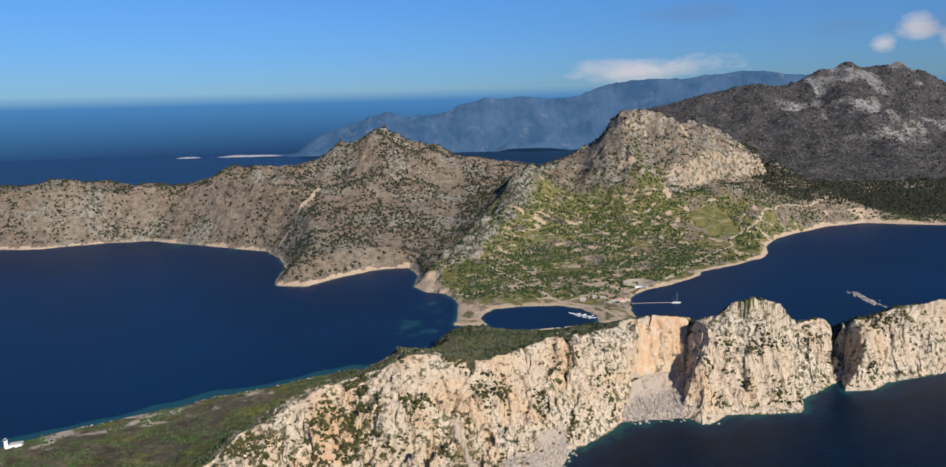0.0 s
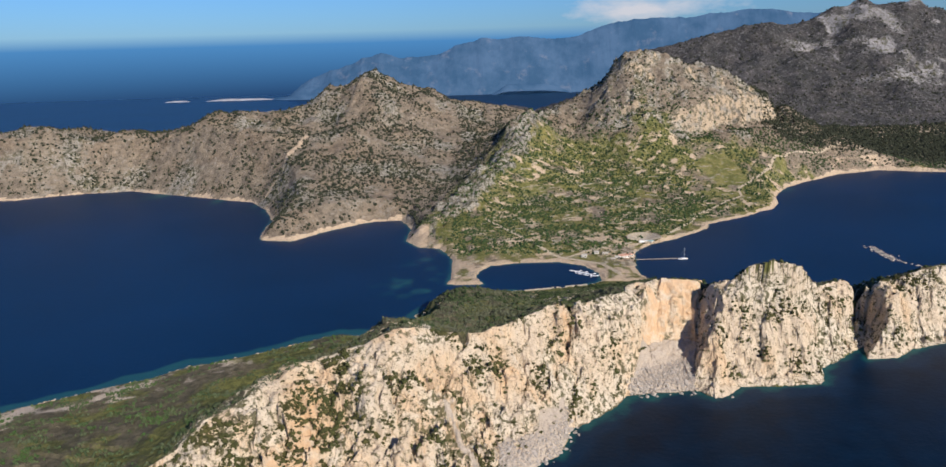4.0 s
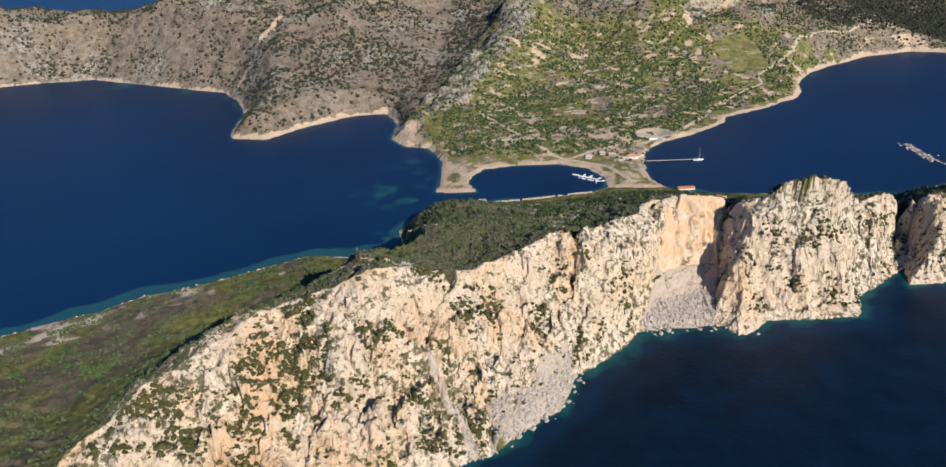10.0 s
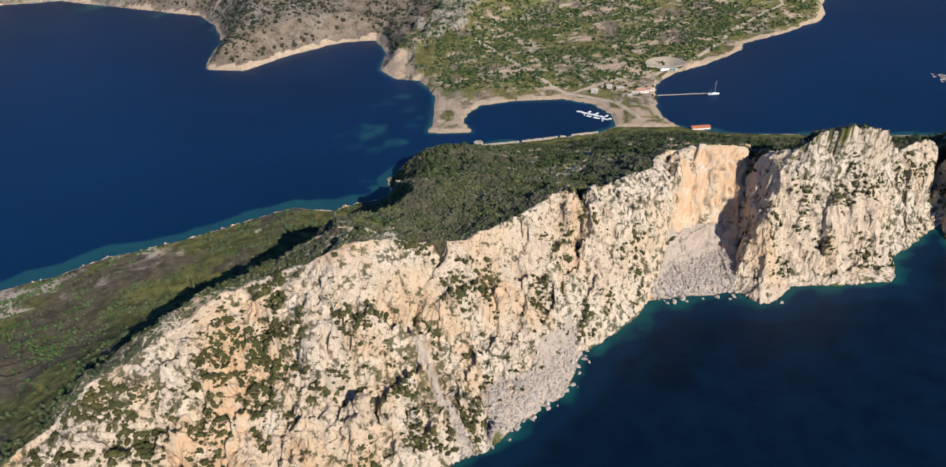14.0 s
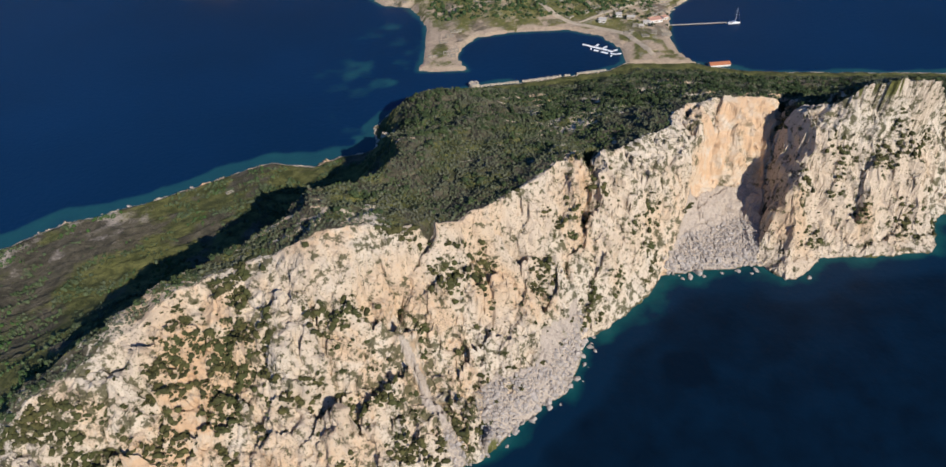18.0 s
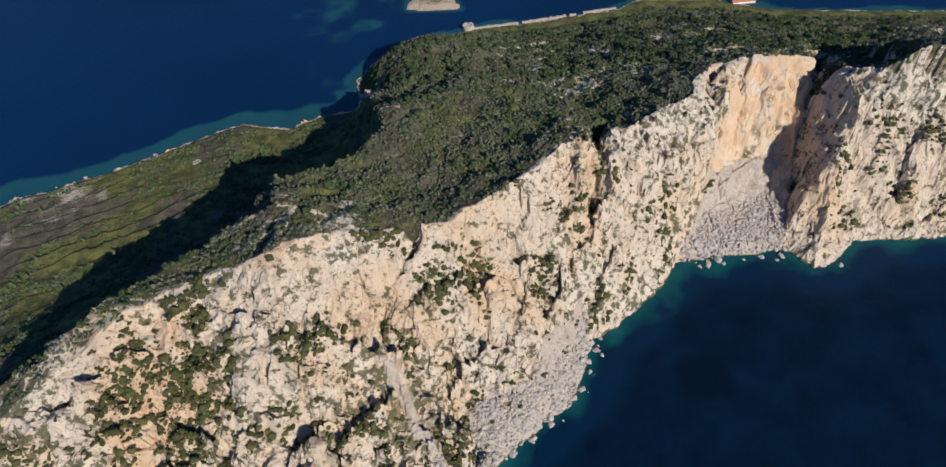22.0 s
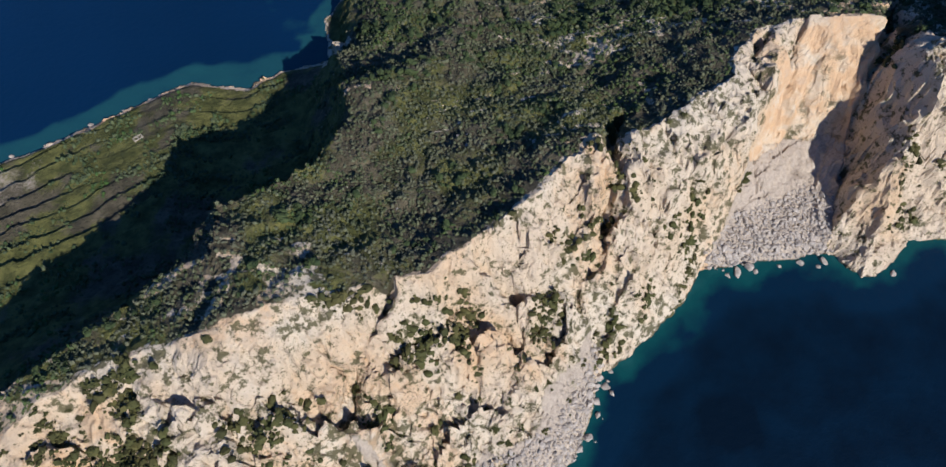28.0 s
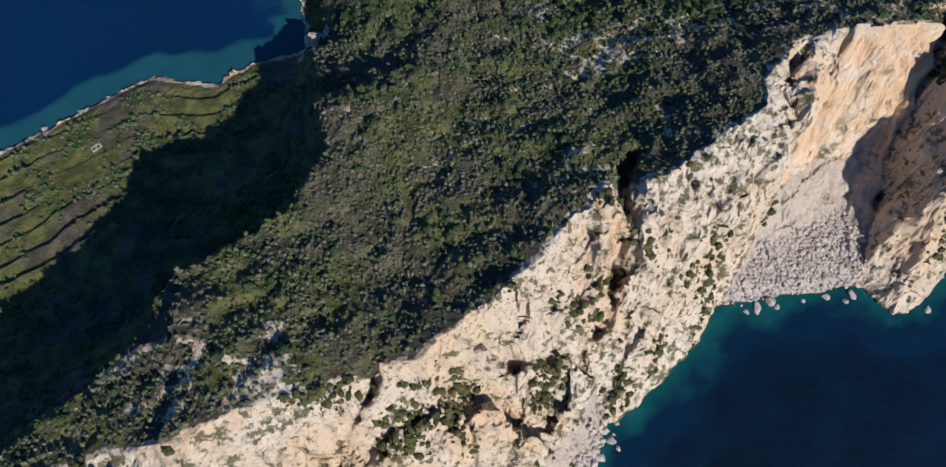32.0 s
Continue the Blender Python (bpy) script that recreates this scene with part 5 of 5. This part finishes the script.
ribbon("road_town", ((22, 1275), (46, 1238), (72, 1191), (97, 1145), (120, 1104), (140, 1082), (166, 1068), (192, 1048), (205, 1015), (212, 990)), 7, MAT_ROAD, "straight dusty track through the ruins")
ribbon("road_coast", ((262, 1138), (297, 1172), (341, 1205), (389, 1258), (423, 1312), (478, 1362), (506, 1392), (548, 1425), (553, 1463), (594, 1500), (650, 1560), (700, 1632), (760, 1672), (828, 1712), (907, 1759), (960, 1800)), 6, MAT_ROAD, "pale dirt road climbing along the bay")
ribbon("road_valley", ((960, 1800), (1020, 1880), (1090, 1960), (1190, 2030), (1300, 2060), (1420, 2070)), 6, MAT_ROAD, "pale dirt road crossing the dark valley")
ribbon("road_beach", ((145, 1084), (197, 1104), (240, 1140), (262, 1152)), 4.5, MAT_ROAD, "dusty path below the terraces")


# dry-stone terrace walls that follow the slope
def terrace_wall(x, y, length, k):
    rr = random.Random(k)
    pts = [(x, y)]
    for _ in range(int(length / 4)):
        gx = ground(pts[-1][0] + 3, pts[-1][1]) - ground(pts[-1][0] - 3, pts[-1][1])
        gy = ground(pts[-1][0], pts[-1][1] + 3) - ground(pts[-1][0], pts[-1][1] - 3)
        g = math.hypot(gx, gy) + 1e-6
        pts.append((pts[-1][0] + 4 * gy / g, pts[-1][1] - 4 * gx / g))
    bm = bmesh.new()
    last = None
    for i, (px, py) in enumerate(pts):
        qx, qy = pts[min(i + 1, len(pts) - 1)]
        ox, oy = pts[max(i - 1, 0)]
        t = Vector((qx - ox, qy - oy, 0)).normalized()
        n = Vector((-t.y, t.x, 0)) * rr.uniform(0.4, 0.95)
        z = ground(px, py)
        top = z + rr.uniform(0.3, 1.5)
        row = [bm.verts.new((px - n.x, py - n.y, z - 2.5)), bm.verts.new((px - n.x * 0.8, py - n.y * 0.8, top)), bm.verts.new((px + n.x * 0.8, py + n.y * 0.8, top + rr.uniform(-0.2, 0.2))), bm.verts.new((px + n.x, py + n.y, z - 2.5))]
        if last:
            for e in range(3):
                bm.faces.new((last[e], last[e + 1], row[e + 1], row[e]))
        else:
            bm.faces.new(row[::-1])
        last = row
    bm.faces.new(last)
    bmesh.ops.recalc_face_normals(bm, faces=bm.faces[:])
    me = bpy.data.meshes.new("stone_terrace")
    bm.to_mesh(me)
    bm.free()
    me.materials.append(MAT_TERRACE)
    tagged(new("stone_terrace", me), "tumbled dry-stone terrace edge on the green slope", "terrace", "stone terraces")


wrng = random.Random(11)
made = 0
while made < 230:
    wx_, wy_ = wrng.uniform(-20, 560), wrng.uniform(1130, 1560)
    low = min(ground(wx_ + a, wy_ + c) for a, c in ((30, 0), (-30, 0), (0, -30), (0, 30)))
    if low < 1.5 or wx_ < -10 + 0.36 * (wy_ - 1200) or ground(wx_, wy_) > 110:
        continue
    terrace_wall(wx_, wy_, 8 + 24 * wrng.random() ** 2, made)
    made += 1


# trees
def tree_meshes(seed, tall):
    rr = random.Random(seed)
    bm = bmesh.new()
    rod(bm, (0, 0, -0.6), (rr.uniform(-0.2, 0.2), rr.uniform(-0.2, 0.2), tall * 0.55), 0.22, 0.12)
    for i in range(5):
        a = rr.uniform(0, 6.28)
        h = tall * rr.uniform(0.3, 0.55)
        rod(bm, (0, 0, h), (math.cos(a) * tall * 0.28, math.sin(a) * tall * 0.28, h + tall * 0.2), 0.09, 0.04)
    vs, fs, n = [], [], 0
    for i in range(15):
        a, r = rr.uniform(0, 6.28), tall * 0.36 * rr.random() ** 0.6
        sv, sf = bush_shape(12, 1, 0.8, 0.5)
        s = tall * rr.uniform(0.11, 0.19)
        vs.append(sv * s + (math.cos(a) * r, math.sin(a) * r, tall * rr.uniform(0.38, 0.86) * (1 - 0.25 * r / (tall * 0.36))))
        fs.append(sf + n)
        n += len(sv)
    crown = mesh_from("crown", np.vstack(vs), np.vstack(fs), MAT_PINE, False)
    return bm, crown


PROTOS = []
for k_, tall_ in enumerate((5.2, 6.4, 4.4)):
    bm_, crown_ = tree_meshes(k_, tall_)
    me_ = bpy.data.meshes.new("trunk")
    bm_.to_mesh(me_)
    bm_.free()
    me_.materials.append(MAT_BARK)
    PROTOS.append((me_, crown_))


def tree(x, y, k, size, turn, label, group):
    ob = thing("tree", pose(x, y, ground(x, y) - 0.1, 0, 0, turn), label, "tree", group)
    ob.scale = (size, size, size)
    for nm, me in zip(("trunk", "crown"), PROTOS[k]):
        c = new(nm, me)
        c.parent = ob


trng = random.Random(3)
for i in range(150):
    u = trng.random()
    tx, ty = trng.uniform(120, 300), trng.uniform(775, 905)
    if i > 105:
        tx, ty = trng.uniform(290, 560), trng.uniform(840, 900)
    if tx > 235 and ty < 790 or tx < 160 and ty < 790:
        ty += 30
    tree(tx, ty, i % 3, trng.uniform(0.7, 1.15), trng.uniform(0, 360), "dark evergreen tree on the headland's back slope", "trees on the headland")
for tx, ty in ((180, 1086), (186, 1082), (198, 1092), (206, 1090), (213, 1086), (217, 1080), (224, 1084), (228, 1088), (240, 1078), (243, 1064), (246, 1058), (241, 1092), (199, 1082), (188, 1094), (251, 1094), (244, 1052), (226, 1060), (209, 1066)):
    tree(tx, ty, trng.randrange(3), trng.uniform(0.75, 1.05), trng.uniform(0, 360), "dark green shade tree between the isthmus houses", "trees on the isthmus")


# big shrubs rooted in the cliff
SHRUBS = []
for k_ in range(4):
    vs_, fs_, n_ = [], [], 0
    for i_ in range(7):
        sv_, sf_ = bush_shape(14, 1, 0.7, 0.5)
        a_, r_ = rng.uniform(0, 6.28), 0.75 * rng.random()
        vs_.append(sv_ * rng.uniform(0.3, 0.5) + (math.cos(a_) * r_, math.sin(a_) * r_, rng.uniform(0, 0.25)))
        fs_.append(sf_ + n_)
        n_ += len(sv_)
    SHRUBS.append(mesh_from("shrub", np.vstack(vs_), np.vstack(fs_), MAT_CLIFF_SCRUB, False))
from mathutils.bvhtree import BVHTree
HEAD_TREE = BVHTree.FromPolygons([tuple(v) for v in HP], [tuple(p.vertices) for p in head.data.polygons])


def on_head(x, y):
    hit = HEAD_TREE.ray_cast(Vector((x, y, 300)), Vector((0, 0, -1)))
    return hit[0] if hit[0] is not None else Vector((x, y, 0))


def shrub(x, y, size):
    p = on_head(x, y)
    ob = new("shrub", SHRUBS[trng.randrange(4)])
    ob.matrix_world = pose(p.x, p.y, p.z - 0.2 * size, 0, 0, trng.uniform(0, 360)) @ Matrix.Diagonal((size * trng.uniform(0.8, 1.2), size, size * 0.8, 1))
    tagged(ob, "dark rounded shrub rooted in the pale cliff", "shrub", "shrubs on the cliff")


for sx, sy, ss in ((-13, 565, 5.0), (-9, 567, 3.5), (28, 578, 4.4), (16, 556, 3.6), (13, 551, 4.2), (18, 561, 3.4), (166, 691, 4.4), (169, 696, 3.8), (162, 686, 3.2), (50, 584, 3.0), (-57, 540, 4.0), (-55, 545, 3.0), (-90, 515, 4.5), (-95, 519, 4), (45, 594, 2.2), (56, 590, 2), (33, 566, 2.2)):
    shrub(sx, sy, ss)
for i in range(75):
    shrub(-134 + trng.gauss(0, 9) - (i % 9) * 1.6, 568 - (i % 9) * 6 + trng.gauss(0, 4), trng.uniform(1.2, 2.9))
for i in range(170):
    sx = trng.uniform(-190, 138) if i % 7 else trng.uniform(240, 360)
    k = np.interp(sx, TOE[1:21, 0], TOE[1:21, 1])
    shrub(sx, k + trng.uniform(12, 62), 0.9 + 2.3 * trng.random() ** 2)


# boulders at the water's edge, and rubble
BOULDERS = [rock_mesh("boulder", k, MAT_BOULDER) for k in range(8)]
MAT_OUTCROP = plain("lichened_grey_rock", (0.27, 0.245, 0.21), vary=0.45, scale=0.7, relief=0.3)
OUTCROPS = [rock_mesh("boulder", k + 20, MAT_OUTCROP) for k in range(6)]


def boulder(x, y, z, size, group, label, parent=None, name="boulder", kinds=BOULDERS):
    ob = new(name, trng.choice(kinds))
    ob.matrix_world = pose(x, y, z, trng.uniform(-25, 25), trng.uniform(-25, 25), trng.uniform(0, 360)) @ Matrix.Diagonal((size, size * trng.uniform(0.8, 1.1), size * trng.uniform(0.75, 1.0), 1))
    if parent:
        ob.parent = parent
    else:
        tagged(ob, label, "boulder", group)


def along(pts, count, spread):
    seg = [(math.hypot(q[0] - p[0], q[1] - p[1]), p, q) for p, q in zip(pts[:-1], pts[1:])]
    total = sum(s[0] for s in seg)
    for _ in range(count):
        u = trng.uniform(0, total)
        for l, p, q in seg:
            if u <= l:
                break
            u -= l
        f = min(1, u / l)
        yield p[0] + (q[0] - p[0]) * f + trng.gauss(0, spread), p[1] + (q[1] - p[1]) * f + trng.gauss(0, spread)


for line_, count_, spread_ in ((((20, 530), (45, 549), (66, 565), (77, 590), (84, 606)), 80, 3.6), (((147, 659), (157, 662), (205, 667), (214, 664)), 85, 2.6)):
    for bx, by in along(line_, count_, spread_):
        boulder(bx, by, max(ground(bx, by), -0.3), 0.9 + 2.4 * trng.random() ** 2.6, "boulders at the cliff's foot", "pale limestone boulder at the cliff's foot by the water")
for bx, by, bs in ((70, 566, 3.2), (75, 571, 2.0), (81, 582, 2.2), (164, 655, 3.4), (173, 654, 2.2), (158, 653, 1.8), (186, 657, 2.0), (197, 658, 2.6), (243, 649, 2.2), (86, 596, 2.6), (56, 551, 2.6), (47, 544, 2.2), (90, 603, 1.8), (206, 655, 1.8)):
    boulder(bx, by, -0.3, bs, "boulders at the cliff's foot", "pale limestone boulder awash in the shallow water")
for bx, by in along(((-160, 818), (-192, 801), (-222, 783), (-247, 769), (-276, 755), (-309, 743), (-338, 719), (-376, 700), (-441, 663)), 60, 1.6):
    boulder(bx, by, 0.3, 0.7 + 1.9 * trng.random() ** 2, "rocks along the western shore", "pale shore rock at the edge of the terrace")


def rubble():
    x, y, z = HP.T
    w = (HC[:, 2] > 0.5) & inside(x, y, FRONT) & (z < np.where(x > 120, 13, 22)) & (z > 0.3)
    near = np.exp(-np.clip(z, 0, 30) / 9.0)
    i = choose(HP, w * near, 3800)
    shapes = [(ICO_V * rng.uniform(0.6, 1.2, (12, 1)) * (1, 0.8, 0.7), ICO_F) for _ in range(6)]
    scatter("scree_rubble", HP[i] + np.c_[rng.uniform(-0.9, 0.9, (len(i), 2)), rng.uniform(-0.2, 0.2, len(i))], 0.22 + 0.75 * rng.random(len(i)) ** 3, shapes, MAT_RUBBLE, "loose pale rubble of the scree below the cliff", "rubble")
    d, _ = to_line(x, y, TOE)
    w = (HC[:, 2] > 0.4) & inside(x, y, FRONT) & (z > 0.2) & (z < 17)
    i = choose(HP, w * np.exp(-((d - 3) / 6.5) ** 2), 2600)
    scatter("foot_stones", HP[i] + np.c_[rng.uniform(-0.9, 0.9, (len(i), 2)), rng.uniform(-0.2, 0.3, len(i))], 0.45 + 1.5 * rng.random(len(i)) ** 2.4, shapes, MAT_BOULDER, "tumbled grey stones piled at the foot of the scree", "rubble")


for i in range(70):
    ox, oy = trng.uniform(-60, 230), trng.uniform(640, 850)
    p = on_head(ox, oy)
    if p.z < 30 or inside(np.array([ox]), np.array([oy]), FRONT)[0] or fbm(np.array([ox / 30]), np.array([oy / 30]), 2.0, 2)[0] < -0.05:
        continue
    boulder(ox, oy, p.z + 0.1, 0.4 + 0.9 * trng.random() ** 2, "outcrops in the scrub", "weathered grey rock outcrop among the scrub", kinds=OUTCROPS)
rubble()
mole = thing("breakwater", pose(0, 0, 0), "ruined ancient breakwater of tumbled pale rocks", "breakwater")
for bx, by in along(((632, 1106), (627, 1080), (625, 1058), (631, 1030), (650, 1000), (665, 985)), 70, 2.6):
    boulder(bx, by, -0.2, trng.uniform(1.2, 2.8), "", "", mole, "rock")
for bx, by in along(((630, 1104), (627, 1075), (628, 1040)), 120, 4.5):
    boulder(bx, by, -0.2, trng.uniform(1.0, 2.6), "", "", mole, "rock")


# lighthouse on the western point
def lighthouse(x, y):
    z = ground(x, y)
    ob = thing("lighthouse", pose(x, y, z - 0.3, 0, 0, 20), "small white lighthouse with a keeper's house", "lighthouse")
    bm = bmesh.new()
    bmesh.ops.create_cone(bm, cap_ends=True, segments=20, radius1=2.1, radius2=1.6, depth=8.5, matrix=Matrix.Translation((0, 0, 4.25)))
    part("tower", bm, MAT_WHITE, ob)
    bm = bmesh.new()
    bmesh.ops.create_cone(bm, cap_ends=True, segments=20, radius1=2.2, radius2=2.2, depth=0.3, matrix=Matrix.Translation((0, 0, 8.6)))
    part("gallery", bm, MAT_WHITE, ob)
    bm = bmesh.new()
    bmesh.ops.create_cone(bm, cap_ends=True, segments=12, radius1=1.1, radius2=1.1, depth=1.8, matrix=Matrix.Translation((0, 0, 9.6)))
    part("lantern", bm, MAT_GLASS, ob, "glazed lantern room")
    bm = bmesh.new()
    bmesh.ops.create_cone(bm, cap_ends=True, segments=12, radius1=1.4, radius2=0.1, depth=1.0, matrix=Matrix.Translation((0, 0, 11.0)))
    part("cap", bm, MAT_MAST, ob)
    box_part("keeper_house", (3, 14, -3, 3, 0, 4), MAT_WHITE, ob)
    box_part("keeper_roof", (2.8, 14.2, -3.2, 3.2, 4.0, 4.3), MAT_FLATROOF, ob)


lighthouse(-470, 622)


# ---- distance: islets and the range across the gulf, blue with painted haze ----
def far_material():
    m, nd, lk, b = material("far_range_painted_haze", 1.0, 0.0)
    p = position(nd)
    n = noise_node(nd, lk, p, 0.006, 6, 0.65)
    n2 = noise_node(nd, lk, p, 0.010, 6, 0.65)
    # haze put into the colour: the rock is tinted blue
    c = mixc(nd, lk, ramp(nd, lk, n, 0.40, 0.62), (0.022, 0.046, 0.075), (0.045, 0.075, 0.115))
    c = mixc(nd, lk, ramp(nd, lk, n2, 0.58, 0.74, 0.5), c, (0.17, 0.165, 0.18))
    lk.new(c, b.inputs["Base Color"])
    # added blue glow, haze lifting the whole range
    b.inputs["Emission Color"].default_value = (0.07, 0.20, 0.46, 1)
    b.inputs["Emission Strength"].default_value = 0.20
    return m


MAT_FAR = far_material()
FAR_CREST = line((-1150, 4820, 20), (-1060, 4820, 125), (-945, 4820, 165), (-800, 4820, 218), (-604, 4820, 276), (-480, 4820, 245), (-354, 4820, 240), (-250, 4820, 255), (-140, 4820, 292), (67, 4820, 350), (317, 4820, 362), (484, 4820, 338),
                 (734, 4820, 348), (941, 4820, 425), (1148, 4820, 445), (1521, 4820, 455), (1891, 4820, 492), (2265, 4820, 456), (3000, 4820, 420))


def far_shape(x, y):
    h = ridge_height(x, y, FAR_CREST, 190, 0.9, 10)
    h = h + smooth(10, 80, h) * 42 * (ridged(x / 210, y / 140, 2.0, 5) - 0.6)
    h = np.maximum(h, 22 * np.exp(-(((x - 350) / 260) ** 4 + ((y - 4610) / 50) ** 2)) * smooth(100, 250, x) * 3 - 4)
    return np.where(h < 2, -4, h), np.zeros((len(x), 4)), h, h > 0


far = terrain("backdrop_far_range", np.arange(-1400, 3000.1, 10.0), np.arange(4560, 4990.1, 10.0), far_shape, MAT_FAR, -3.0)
tagged(far, "distant mountain range across the gulf, haze painted in blue", "mountains", kind="structure")


def islet(x, y, length, wide, h):
    gx, gy = np.meshgrid(np.linspace(-1, 1, 41), np.linspace(-1, 1, 13))
    fx, fy = gx.ravel(), gy.ravel()
    z = h * (1 - fx ** 2) ** 0.6 * (1 - fy ** 2) * (0.6 + 0.8 * vnoise(fx * 6 + x, fy * 2, 0.5)) - 1.0
    me = mesh_from("islet", np.stack([x + fx * length / 2, y + fy * wide / 2, z], 1), grid_faces(41, 13), MAT_ISLET)
    tagged(new("islet", me), "low pale rocky islet far out at sea", "islet", "islets on the horizon")


MAT_ISLET = plain("pale_islet_rock", (0.34, 0.34, 0.36), vary=0.3, scale=0.02)
islet(-1985, 4760, 165, 70, 9)
islet(-1560, 4760, 460, 80, 12)
